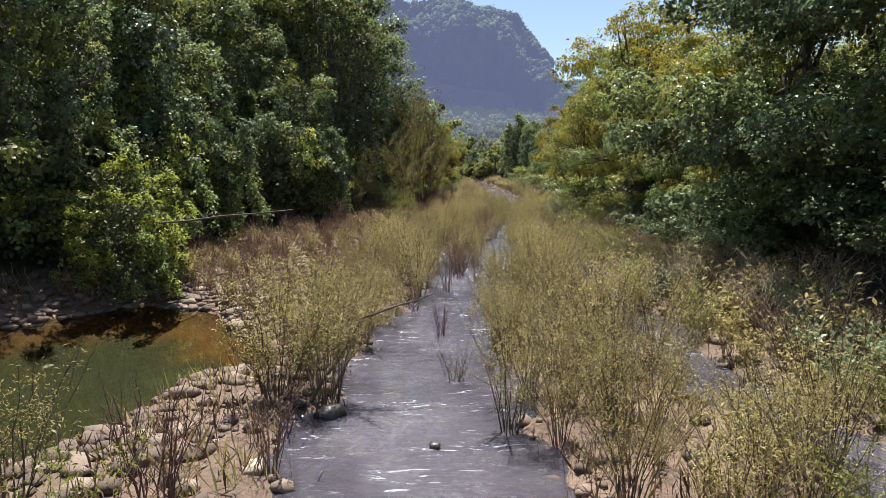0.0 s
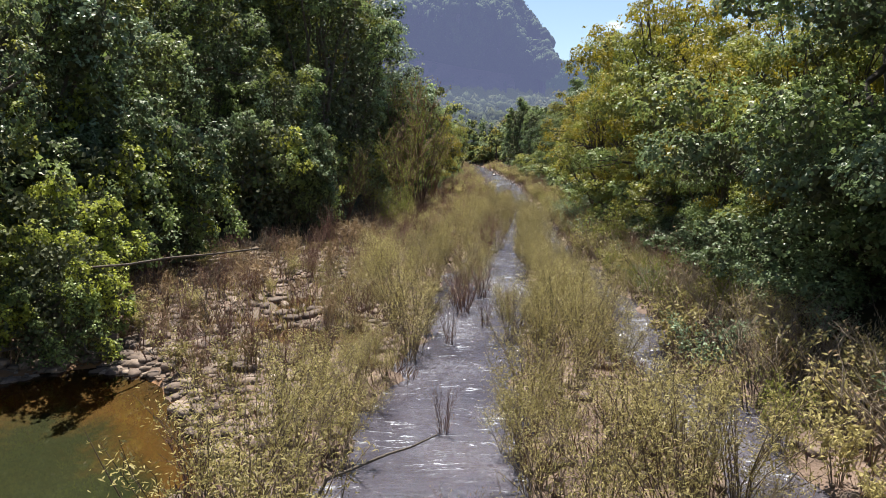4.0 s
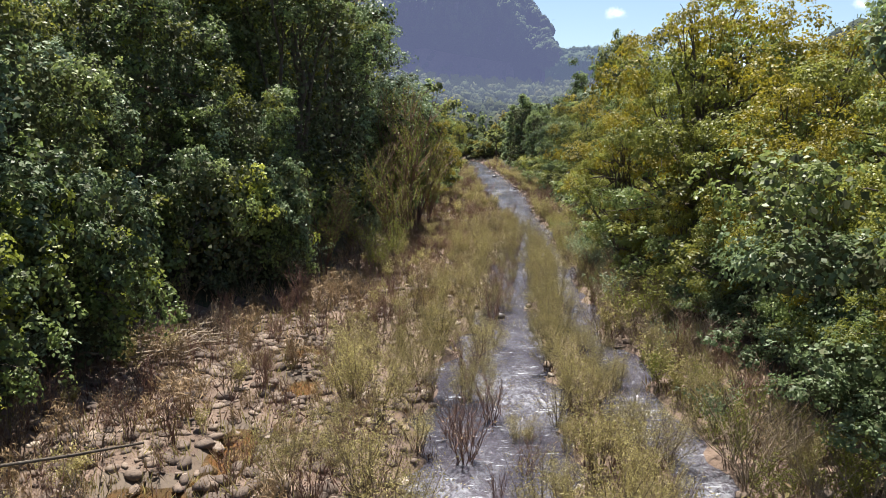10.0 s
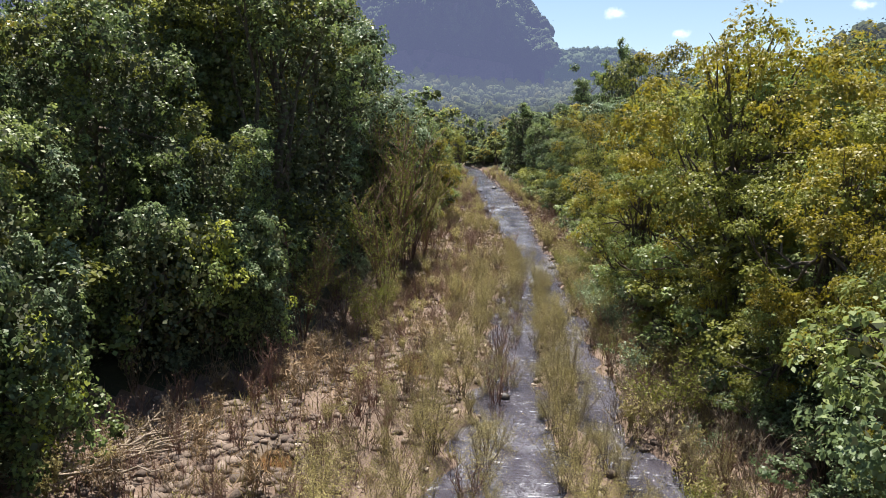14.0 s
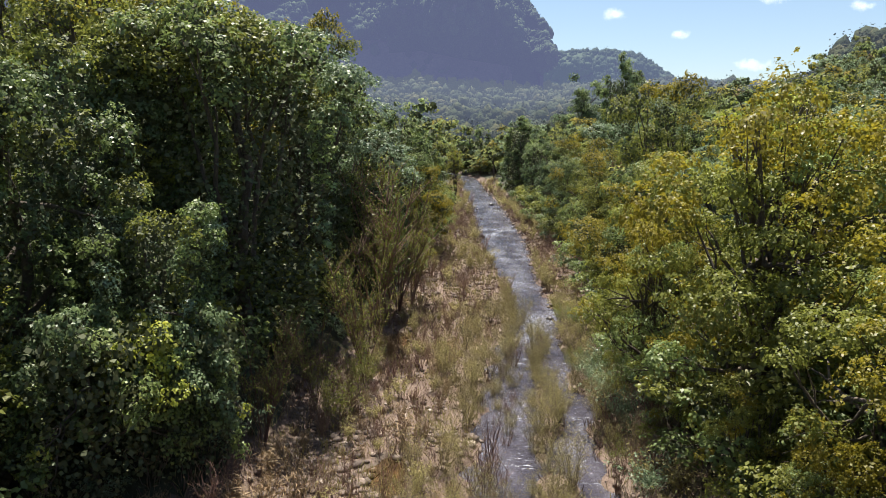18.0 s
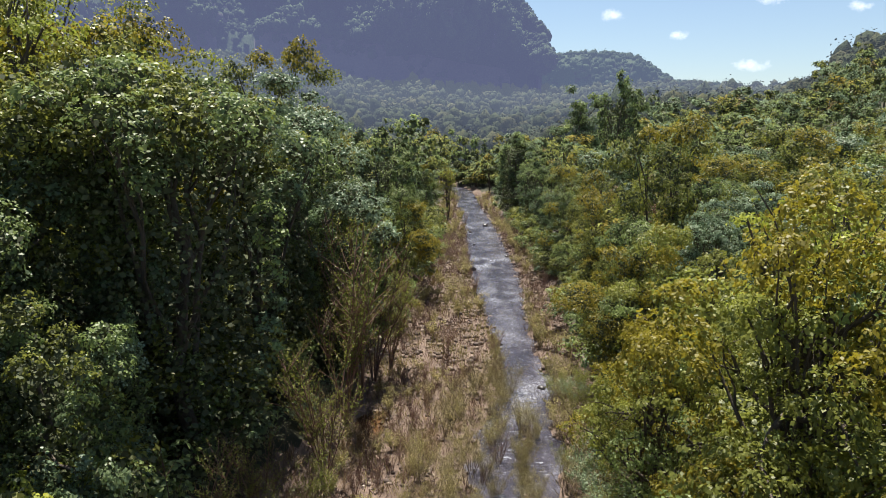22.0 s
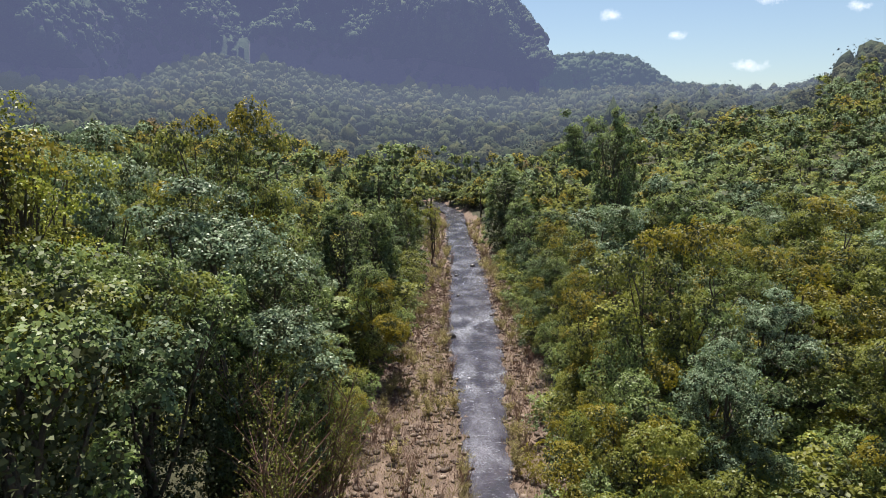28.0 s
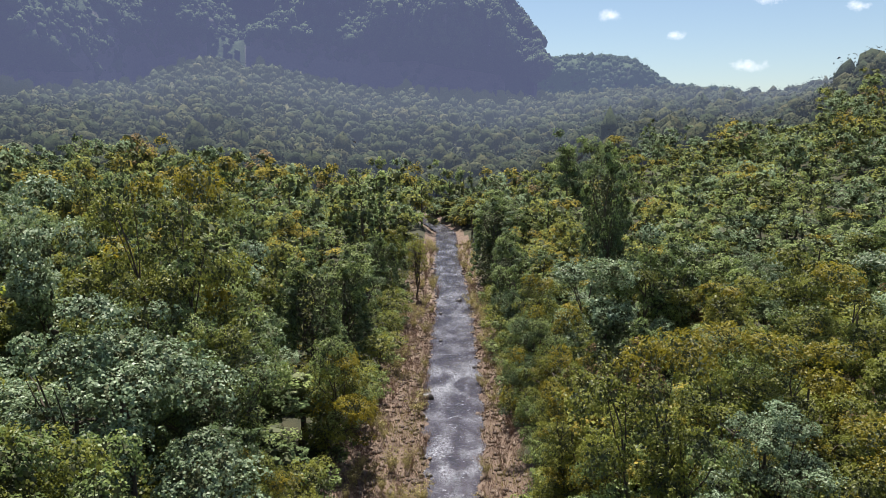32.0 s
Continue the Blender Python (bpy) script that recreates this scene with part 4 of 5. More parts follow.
for key, label, h, r, base, count, n, size, kind, mats, shares in MID:
    for variant in range(6):
        leaf_n, leaf_s = FAR_DETAIL[variant // 3]
        C = crown_clumps(h, r, base, 13 if kind == "round" else 8, kind)
        P, N, i = foliage(C, leaf_n, leaf_s)
        which = np.array([FAR_MATS.index(m) for m in mats])[rng.choice(len(mats), len(C), p=shares)]
        V, Q = leaves(P, N, np.full(len(P), leaf_s), 0.78)
        # dark inner leaves paint the shade inside the far crowns
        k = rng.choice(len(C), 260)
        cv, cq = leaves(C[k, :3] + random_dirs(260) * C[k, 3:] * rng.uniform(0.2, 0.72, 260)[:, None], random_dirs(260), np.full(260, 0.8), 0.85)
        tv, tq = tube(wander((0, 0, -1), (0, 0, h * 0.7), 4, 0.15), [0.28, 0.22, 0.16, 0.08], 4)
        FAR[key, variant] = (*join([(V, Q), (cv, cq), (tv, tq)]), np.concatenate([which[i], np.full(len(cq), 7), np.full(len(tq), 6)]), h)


def plant_far(key, x, y, h, wide):
    V, Q, idx, h0 = FAR[key, int(rng.integers(0, 3)) + (3 if y > 142 or y < 10 else 0)]
    a, s = rng.uniform(0, 6.283), h / h0
    c, d = math.cos(a) * s * wide, math.sin(a) * s * wide
    W = np.stack([V[:, 0] * c - V[:, 1] * d + x, V[:, 0] * d + V[:, 1] * c + y, V[:, 2] * s + float(ground_z(x, y))], 1)
    FOREST.append((W, Q, idx))


HEROES = [
    # left bank
    ("vine_a", -12.0, 20.0, 11, 0.9), ("lime_bush", -8.2, 18.7, 3.3, 0.95), ("lime_bush", -9.3, 20.8, 4.0, 0.95), ("vine_low", -10.4, 23.5, 4.9, 0.95), ("vine_low", -11.9, 26.2, 5.8, 1.0), ("vine_low", -9.9, 28.2, 5.6, 0.85), ("vine_low", -9.6, 30.2, 3.0, 0.9), ("vine_b", -13.0, 25.5, 11, 1.0),
    ("vine_b", -12.4, 31.0, 9.5, 1.0), ("vine_low", -11.2, 33.5, 4.4, 1.0), ("vine_a", -15.5, 33.0, 14, 1.0), ("vine_b", -8.2, 39.2, 8.4, 0.95),
    ("vine_low", -8.4, 35.6, 5.6, 0.85), ("vine_low", -6.5, 37.6, 5.2, 0.8), ("vine_a", -12.0, 39.0, 13, 0.95), ("shade_tree", -7.3, 46.2, 14.4, 1.1), ("vine_a", -12.0, 46.5, 15.5, 1.0), ("shade_tree", -6.2, 53.0, 13, 0.9),
    ("olive_a", -11.5, 53.0, 17.0, 0.9), ("airy", -14.5, 50.0, 19, 1.0), ("airy", -18.0, 52.0, 20.5, 0.8), ("airy", -12.8, 57.0, 19, 0.85), ("airy", -20.5, 60.0, 22, 0.9), ("grey_a", -5.8, 59.6, 16.3, 1.1), ("vine_b", -3.6, 58.0, 8.8, 0.85),
    ("olive_a", -3.4, 63.5, 7.8, 0.8), ("gold_a", -1.7, 68.0, 4.6, 1.0), ("vine_a", -5.5, 70.0, 12, 0.9), ("olive_a", -9.5, 77.0, 19.0, 0.8), ("round_olive", -0.9, 79.3, 8.0, 0.9),
    ("mid_vine", -4.2, 90.0, 12, 1.0), ("mid_vine", -2.4, 98.0, 11, 1.0), ("mid_vine", -3.2, 106.0, 10, 1.0), ("mid_dark", -2.5, 113.0, 9, 0.9),
    ("airy", 3.2, 128.0, 9.5, 0.75), ("mid_vine", -1.0, 122.0, 9, 0.9), ("mid_olive", 0.0, 134.0, 9, 0.9),
    # right bank
    ("broad_dark", 10.0, 15.0, 11.0, 1.02), ("broad_dark", 10.4, 20.6, 12.5, 1.0), ("olive_fine", 10.6, 23.6, 7.4, 0.9), ("olive_fine", 11.6, 26.0, 8.5, 1.0), ("gold_fine", 8.9, 26.6, 6.2, 0.85), ("gold_fine", 10.0, 31.5, 7.6, 1.0),
    ("gold_fine", 8.5, 30.6, 4.2, 0.9), ("olive_fine", 8.5, 34.4, 4.4, 0.9), ("gold_fine", 8.4, 39.6, 4.2, 0.9), ("olive_fine", 9.0, 22.6, 4.2, 1.0), ("olive_fine", 9.0, 46.0, 4.4, 0.9),
    ("gold_fine", 9.8, 37.0, 11.2, 0.9), ("airy", 11.2, 39.4, 11.6, 1.1), ("gold_fine", 8.4, 42.5, 8.0, 0.85), ("gold_fine", 12.8, 34.5, 9.6, 1.0), ("olive_fine", 11.0, 48.0, 8.8, 1.0),
    ("round_olive", 11.6, 54.5, 7.6, 0.95), ("grey_a", 15.2, 56.0, 9.5, 0.95), ("olive_a", 14.6, 61.0, 13, 0.85), ("round_olive", 12.4, 62.5, 7.4, 0.8), ("gold_a", 12.6, 68.5, 8.2, 0.8),
    ("grey_a", 20.0, 63.5, 10, 1.1), ("olive_a", 13.6, 75.0, 8.4, 0.85), ("gold_a", 13.8, 80.5, 9, 0.8), ("broad_dark", 13.8, 87.0, 8.0, 0.9), ("olive_a", 14.4, 93.5, 9, 0.9),
    ("mid_dark", 14.2, 101.0, 9.5, 0.9), ("mid_vine", 13.8, 109.0, 10, 1.0), ("mid_vine", 14.0, 133.0, 13, 1.25), ("mid_vine", 15.0, 140.0, 13, 1.2), ("mid_dark", 14.4, 121.0, 10, 0.9),
    ("rust_vine", 15.8, 75.0, 10.6, 0.9), ("gold_a", 33.0, 79.0, 12, 1.0), ("mid_vine", 24.5, 112.0, 20, 0.7), ("mid_dark", 30.0, 166.0, 20, 0.8),
]
placed = []
for key, x, y, h, wide in HEROES:
    plant(key, x, y, h, wide)
    placed.append((x, y))

# the forest behind the first rows
near_mix = ["vine_a", "olive_a", "grey_a", "gold_a", "broad_dark", "vine_b"]
mid_mix = ["mid_dark", "mid_green", "mid_olive", "mid_gold", "mid_grey", "mid_vine"]
y = 12.0
while y < 236:
    step = 5.3 + 0.009 * y
    reach = 0.66 * max(y - 20, 12) + 14
    x = -reach
    while x < reach:
        px, py = x + rng.uniform(-0.36, 0.36) * step, y + rng.uniform(-0.36, 0.36) * step
        x += step
        gap = 3.6 if py < 150 else 1.4
        if bank_left(py) - gap < px < bank_right(py) + gap:
            continue
        if any((px - a) ** 2 + (py - b) ** 2 < (step * 0.72) ** 2 for a, b in placed[-400:] + placed[:60]):
            continue
        placed.append((px, py))
        warm = 0.5 + 0.5 * wobble(px, py, 0.06)
        if py < 74 and -22 < px < 27:
            key = near_mix[rng.choice(6, p=[0.26, 0.20, 0.26, 0.06, 0.14, 0.08] if px < 0 else [0.04, 0.32, 0.12, 0.38, 0.10, 0.04])]
            h = rng.uniform(10, 15) if px < 0 else rng.uniform(8, 11)
        else:
            w = np.array([0.20, 0.24, 0.20 + 0.16 * warm, 0.04 + 0.16 * warm, 0.16, 0.12])
            if px - 5.7 > 0.30 * (py - 34) and py > 100:
                w = np.array([0.06, 0.46, 0.16, 0.03, 0.29, 0.0])
            key = mid_mix[rng.choice(6, p=w / w.sum())]
            h = rng.uniform(6.5, 16.5) * (1.0 if px < 0 else 0.82)
        if key.startswith("mid") and py > 98 + 0.25 * abs(px):
            plant_far(key, float(px), float(py), float(h), float(rng.uniform(0.9, 1.25) * (12.0 / h) ** 0.4))
        else:
            plant(key, float(px), float(py), float(h), float(rng.uniform(0.85, 1.2) * (12.0 / h) ** 0.4))
    y += step * 0.92
for _ in range(620):
    py = rng.uniform(70, 225)
    px = 5.7 + rng.uniform(-0.62, 0.62) * (py - 34)
    if px < float(bank_left(py)) - 3 or px > float(bank_right(py)) + 3:
        plant_far(mid_mix[rng.integers(0, 3)], float(px), float(py), float(rng.uniform(3.0, 7.5)), 1.6)
for _ in range(70):
    py = rng.uniform(196, 240)
    px = float(bank_right(py)) + rng.uniform(1, 22)
    plant_far(mid_mix[rng.integers(0, 5)], float(px), float(py), float(rng.uniform(3.0, 6.0)), 1.8)
for _ in range(60):
    py = rng.uniform(206, 240)
    plant_far(mid_mix[rng.integers(0, 5)], float(bank_right(py)) + float(rng.uniform(0.5, 9)), float(py), float(rng.uniform(2.6, 4.5)), 1.8)
# woods round about and behind the first bend
for _ in range(230):
    py = rng.uniform(-45, 80)
    side = -1 if rng.uniform() < 0.5 else 1
    px = (float(bank_left(py)) if side < 0 else float(bank_right(py))) + side * (3.5 + 42 * rng.uniform())
    if py > 9 and abs(px) < 26 + 0.45 * max(py - 12, 0):
        continue
    plant_far(mid_mix[rng.integers(0, 6)], float(px), float(py), float(rng.uniform(8, 14)), 1.2)
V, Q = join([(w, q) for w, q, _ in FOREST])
tagged(new("forest", quad_mesh("forest", V, Q, FAR_LEAF_HAZED + [BARK, INNER_SHADE], np.concatenate([i for _, _, i in FOREST]))),
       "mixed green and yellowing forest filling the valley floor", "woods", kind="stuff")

# undergrowth deeper in the wood
for _ in range(90):
    py = rng.uniform(10, 75)
    off = rng.uniform(4.5, 14)
    px = float(bank_right(py)) + off if rng.uniform() < 0.62 else float(bank_left(py)) - off
    plant("thicket", px, float(py), float(rng.uniform(2.4, 4.2)), float(rng.uniform(1.1, 1.6)))

for y in np.arange(19, 35, 1.5):
    plant("shade_bush", float(bank_right(y)) + 1.0 + float(rng.uniform(-0.3, 0.6)), float(y), float(rng.uniform(1.4, 2.3)), 1.2)
for y in np.arange(9, 31, 1.7):
    plant("shade_bush", float(bank_right(y)) + 2.4 + float(rng.uniform(-0.4, 0.6)), float(y), float(rng.uniform(2.2, 3.4)), 1.1)

# thickets under the first rows of trees
y = 13.0
while y < 130:
    step = 2.1 + 0.018 * y
    for side in (-1, 1):
        for row in range(2 if y < 70 else 1):
            edge = float(bank_left(y)) - 0.9 if side < 0 else float(bank_right(y)) + 0.9
            x = edge + side * (row * 2.4 + rng.uniform(-0.4, 0.8))
            if (side < 0 and 24 < y < 62 and (row == 0 or rng.uniform() < 0.5)) or (side > 0 and y < 31):
                continue
            plant("thicket", x, y + float(rng.uniform(-0.8, 0.8)), float((rng.uniform(1.8, 3.4) if side < 0 or y > 32 else rng.uniform(1.1, 1.9)) + 0.7 * row), float(rng.uniform(0.9, 1.3)))
    y += step



# ---- riverside shrubs ----
def shrub_meshes(name, h, stems, n, size, aspect, leaf, wood, spread=0.45, fork=3, thick=0.009):
    """A bush of many thin rising stems from one root, with small leaves along their upper parts."""
    pieces, P = [], []
    for k in range(stems):
        a, q = rng.uniform(0, 6.283), spread * h * math.sqrt(rng.uniform(0.02, 1))
        top = np.array([q * math.cos(a), q * math.sin(a), h * rng.uniform(0.6, 1.0)])
        root = np.array([math.cos(a), math.sin(a), 0]) * rng.uniform(0.02, 0.12)
        t = np.linspace(0, 1, 6)[:, None]
        line = root + (top - root) * np.concatenate([t ** 1.35, t ** 1.35, t], 1) + np.concatenate([np.zeros((1, 3)), rng.normal(size=(5, 3)) * 0.025], 0)
        line[0, 2] = -0.1
        pieces.append(tube(line, np.linspace(thick, thick * 0.28, 6) * rng.uniform(0.7, 1.3), 3))
        ends = [line]
        for _ in range(fork):
            s = line[rng.integers(2, 5)]
            e = s + np.array([rng.normal() * 0.16, rng.normal() * 0.16, rng.uniform(0.18, 0.42)]) * h * 0.55
            tw = wander(s, e, 4, 0.015)
            pieces.append(tube(tw, np.linspace(thick * 0.45, thick * 0.2, 4), 3))
            ends.append(tw)
        for _ in range(max(1, n // stems) if n else 0):
            ln = ends[rng.integers(0, len(ends))]
            f = rng.uniform(0.2 if ln is line else 0.0, 1.0) * (len(ln) - 1)
            j = min(int(f), len(ln) - 2)
            P.append(ln[j] + (ln[j + 1] - ln[j]) * (f - j) + rng.normal(size=3) * 0.06)
    V, Q = join(pieces)
    wood_me = quad_mesh(name + "_stems", V, Q, [wood], None, True)
    leaf_me = None
    if n:
        P = np.array(P)
        V, Q = leaves(P, random_dirs(len(P)) + np.array([0, 0, 0.7]), np.full(len(P), size), aspect)
        leaf_me = quad_mesh(name + "_leaves", V, Q, [leaf])
    return wood_me, leaf_me


def kind_of_shrub(key, label, category, group, *args, **kw):
    wood_me, leaf_me = shrub_meshes(key, *args, **kw)
    root = tagged(new(category.replace(" ", "_")), label, category, group)
    part("stem_tangle", wood_me, root)
    if leaf_me:
        part("foliage", leaf_me, root)
    KINDS[key] = [root, args[0], 0]


W = ("willow shrub", "willows in the river bed")
kind_of_shrub("willow_a", "feathery yellow-green willow shrub on river gravel", *W, 2.0, 22, 3000, 0.047, 0.28, LEAF_WILLOW, TWIG_BROWN, spread=0.55)
kind_of_shrub("willow_b", "upright yellow-green willow shrub with brown stems", *W, 1.7, 20, 2500, 0.045, 0.28, LEAF_WILLOW, TWIG_BROWN, spread=0.42)
kind_of_shrub("willow_c", "sparse willow shrub with thin olive leaves", *W, 1.8, 18, 1400, 0.042, 0.30, LEAF_WILLOW, TWIG_BROWN, spread=0.5)
kind_of_shrub("willow_green", "greener leafy willow shrub at the water's edge", *W, 1.8, 16, 1500, 0.062, 0.34, LEAF_OLIVE, TWIG_BROWN, spread=0.5)
T = ("bare shrub", "leafless shrubs on the gravel bar")
kind_of_shrub("bare_red", "leafless reddish-brown twiggy shrub on the gravel", *T, 1.3, 16, 60, 0.05, 0.35, LEAF_STRAW, TWIG_RED, spread=0.35, fork=4, thick=0.010)
kind_of_shrub("bare_pale", "dry leafless pale brown shrub", *T, 1.1, 13, 120, 0.05, 0.35, LEAF_STRAW, TWIG_BROWN, spread=0.6, fork=5, thick=0.012)
kind_of_shrub("bare_tan", "spreading leafless tan shrub on the bank", *T, 1.6, 20, 90, 0.05, 0.35, LEAF_STRAW, DEADWOOD, spread=0.62, fork=6, thick=0.013)
kind_of_shrub("straw", "tuft of dry straw-coloured grass and stalks", "grass tuft", "dry tufts on the gravel bar", 0.7, 22, 120, 0.16, 0.10, LEAF_STRAW, LEAF_STRAW, spread=0.4, fork=1, thick=0.006)
kind_of_shrub("bank_bush", "tangled bank bush with dull green leaves", "bush", "bushes at the foot of the trees", 1.9, 16, 900, 0.10, 0.5, LEAF_GREY, TWIG_BROWN, spread=0.65, fork=4)

kind_of_shrub("willow_far", "yellow-green willow shrub on the bank", *W, 1.9, 12, 420, 0.13, 0.4, LEAF_WILLOW, TWIG_BROWN)

shrubs = []
STUFF = []


def as_stuff(key, x, y, h, wide):
    """The same bush, but melted into the joined low growth."""
    root, h0, _ = KINDS[key]
    a, s = rng.uniform(0, 6.283), h / h0
    c, d = math.cos(a) * s * wide, math.sin(a) * s * wide
    for ob in root.children:
        me = ob.data
        V, Q = np.zeros(len(me.vertices) * 3, np.float32), np.zeros(len(me.loops), np.int32)
        me.vertices.foreach_get("co", V)
        me.loops.foreach_get("vertex_index", Q)
        V = V.reshape(-1, 3)
        W = np.stack([V[:, 0] * c - V[:, 1] * d + x, V[:, 0] * d + V[:, 1] * c + y, V[:, 2] * s + float(ground_z(x, y))], 1)
        STUFF.append((W, Q.reshape(-1, 4), me.materials[0]))


def bush(key, x, y, h, wide=1.0):
    shrubs.append((x, y))
    if y > 62 or (key.startswith("willow") and sum(KINDS[k][2] for k in KINDS if k.startswith("willow")) > 285):
        as_stuff("willow_far" if key.startswith("willow") else key, float(x), float(y), float(h), float(wide))
        return
    plant(key, float(x), float(y), float(h), float(wide))


def free(x, y, d):
    return all((x - a) ** 2 + (y - b) ** 2 > d * d for a, b in shrubs)


# single ones that stand out
for key, x, y, h, w in (("willow_green", -2.9, 5.0, 1.6, 1.0), ("willow_c", -4.0, 6.3, 1.9, 1.1), ("bare_red", -2.5, 5.9, 1.7, 1.0), ("bare_tan", 6.0, 17.4, 1.9, 1.2), ("bare_tan", 5.9, 15.6, 1.8, 1.2), ("bare_tan", 6.4, 19.6, 1.8, 1.2), ("bare_tan", 6.3, 12.6, 1.9, 1.3), ("bare_tan", 7.2, 14.6, 1.9, 1.3), ("bare_tan", 5.8, 22.5, 1.7, 1.2), ("bare_tan", 7.0, 17.0, 1.7, 1.2), ("willow_b", -1.75, 10.4, 2.3, 1.1), ("willow_a", -2.3, 11.3, 2.2, 1.0),
                        ("bare_red", -0.05, 14.9, 1.2, 0.7), ("bare_pale", 0.18, 11.7, 1.1, 0.6), ("bare_red", -2.0, 7.9, 1.2, 1.0), ("bare_red", -3.3, 12.6, 1.4, 1.0),
                        ("willow_a", 1.9, 7.0, 1.8, 1.0), ("willow_b", 2.6, 6.0, 1.7, 1.1), ("willow_green", 3.4, 5.4, 1.4, 1.0), ("willow_green", 5.7, 7.2, 1.5, 1.2),
                        ("bare_pale", 6.2, 13.8, 1.7, 1.3), ("bare_pale", 5.9, 11.4, 1.5, 1.2), ("bare_red", 0.5, 24.2, 1.5, 0.7), ("bare_red", 0.1, 20.2, 1.3, 0.7),
                        ("willow_green", 6.6, 32.5, 2.6, 1.2), ("bare_red", 3.5, 47.5, 1.4, 0.7), ("bare_red", 5.6, 50.5, 1.5, 0.7), ("bare_red", -5.0, 34.8, 2.0, 0.9), ("willow_green", -2.9, 41.5, 2.6, 0.9), ("willow_green", -2.3, 44.8, 2.4, 0.9)):
    bush(key, x, y, h, w)


def fill(keys, n, y0, y1, left, right, h0, h1, d, wet=0.0):
    made = 0
    for _ in range(n * 14):
        if made >= n:
            return
        y = rng.uniform(y0, y1)
        a, b = float(left(y)), float(right(y))
        if b <= a:
            continue
        x = rng.uniform(a, b)
        if max(float(in_river(x, y)), float(in_side(x, y)), 3 * float(in_pool(x, y)), float(in_puddle(x, y))) > wet or not free(x, y, d):
            continue
        bush(keys[rng.integers(0, len(keys))], x, y, rng.uniform(h0, h1), rng.uniform(0.85, 1.25))
        made += 1


# the willow island between the channels, the fringe along the river, the gravel bar, the feet of the trees
fill(["willow_a", "willow_b", "willow_a", "willow_c"], 105, 6, 58, lambda y: river_right(y) - 0.1, lambda y: side_mid(y) - 0.1, 0.8, 2.2, 0.55, 0.1)
fill(["willow_a", "willow_b", "willow_a", "willow_c"], 75, 10, 58, lambda y: river_left(y) - (2.2 if y > 19 else 1.0), lambda y: river_left(y) + 0.2, 0.8, 2.2, 0.62, 0.25)
def strip_mid(y):
    """The line of willows that stands in the stream."""
    return np.interp(y, [20, 25, 28, 31, 36, 45, 56, 64, 74], [0.5, 0.75, 1.05, 1.5, 2.05, 3.4, 4.9, 5.1, 5.0])


fill(["willow_a", "willow_b", "bare_red", "willow_c"], 46, 23, 66, lambda y: strip_mid(y) - 0.4, lambda y: strip_mid(y) + 0.4, 0.9, 2.0, 0.5, 9)
fill(["willow_c", "bare_red", "willow_b"], 16, 20, 54, lambda y: river_left(y), lambda y: river_right(y), 0.9, 1.6, 1.0, 9)
fill(["bare_tan", "willow_green", "bare_red", "willow_c"], 50, 20, 44, lambda y: side_mid(y) + 0.5, lambda y: bank_right(y) + 0.2, 0.9, 1.8, 0.5)
fill(["willow_a", "willow_a", "bank_bush", "bare_pale", "willow_green"], 115, 6, 60, lambda y: side_mid(y) + 0.4, lambda y: bank_right(y) - 0.4, 1.0, 1.9, 0.55)
fill(["bare_red", "bare_red", "willow_c", "straw", "bare_pale", "bare_red"], 300, 16, 60, lambda y: bank_left(y) + 0.4, lambda y: river_left(y) - 1.6, 0.6, 1.35, 0.55)
fill(["straw"], 110, 14, 60, lambda y: bank_left(y), lambda y: river_left(y) - 0.6, 0.35, 0.75, 0.35)
fill(["bank_bush", "bare_pale"], 26, 20, 60, lambda y: bank_left(y) - 1.2, lambda y: bank_left(y) + 0.6, 1.0, 1.9, 0.9)
fill(["bank_bush", "bare_pale"], 26, 8, 60, lambda y: bank_right(y) - 0.8, lambda y: bank_right(y) + 1.0, 1.0, 1.9, 0.9)
fill(["willow_far", "willow_far", "bare_red"], 130, 60, 175, lambda y: bank_left(y), lambda y: river_left(y), 1.2, 2.2, 0.7)
fill(["willow_far", "willow_far", "bare_red"], 110, 60, 175, lambda y: river_right(y), lambda y: bank_right(y) + 0.6, 1.2, 2.2, 0.7)
plant("willow_far", 10.6, 61.0, 1.8)
mats = []
for _, _, m in STUFF:
    if m not in mats:
        mats.append(m)
V, Q = join([(v, q) for v, q, _ in STUFF])
tagged(new("riverside_growth", quad_mesh("riverside_growth", V, Q, mats, np.concatenate([np.full(len(q), mats.index(m)) for _, q, m in STUFF]))),
       "yellow-green willows and dry stalks lining the river", "shrubs", kind="stuff")

# low dry growth all over the bars: blades and stalks, a few to each tuft
n = 21000
y = -8 + 133 * rng.uniform(0, 1, n) ** 1.5
x = bank_left(y) - 0.8 + rng.uniform(0, 1, n) * (bank_right(y) - bank_left(y) + 1.6)
keep = (np.maximum(in_river(x, y), in_side(x, y)) < 0.05) & (in_pool(x, y) < 0.0)
x, y = np.repeat(x[keep], 6), np.repeat(y[keep], 6)
x, y = x + rng.normal(size=len(x)) * 0.10, y + rng.normal(size=len(y)) * 0.10
h = rng.uniform(0.10, 0.55, len(x)) * np.where(y > 60, 1.4, 1.0)
up = unit(np.stack([rng.normal(size=len(x)) * 0.4, rng.normal(size=len(x)) * 0.4, np.ones(len(x))], 1))
P = np.stack([x, y, ground_z(x, y)], 1)
side = unit(np.cross(up, random_dirs(len(x)))) * (0.006 + 0.010 * rng.uniform(0, 1, len(x)))[:, None]
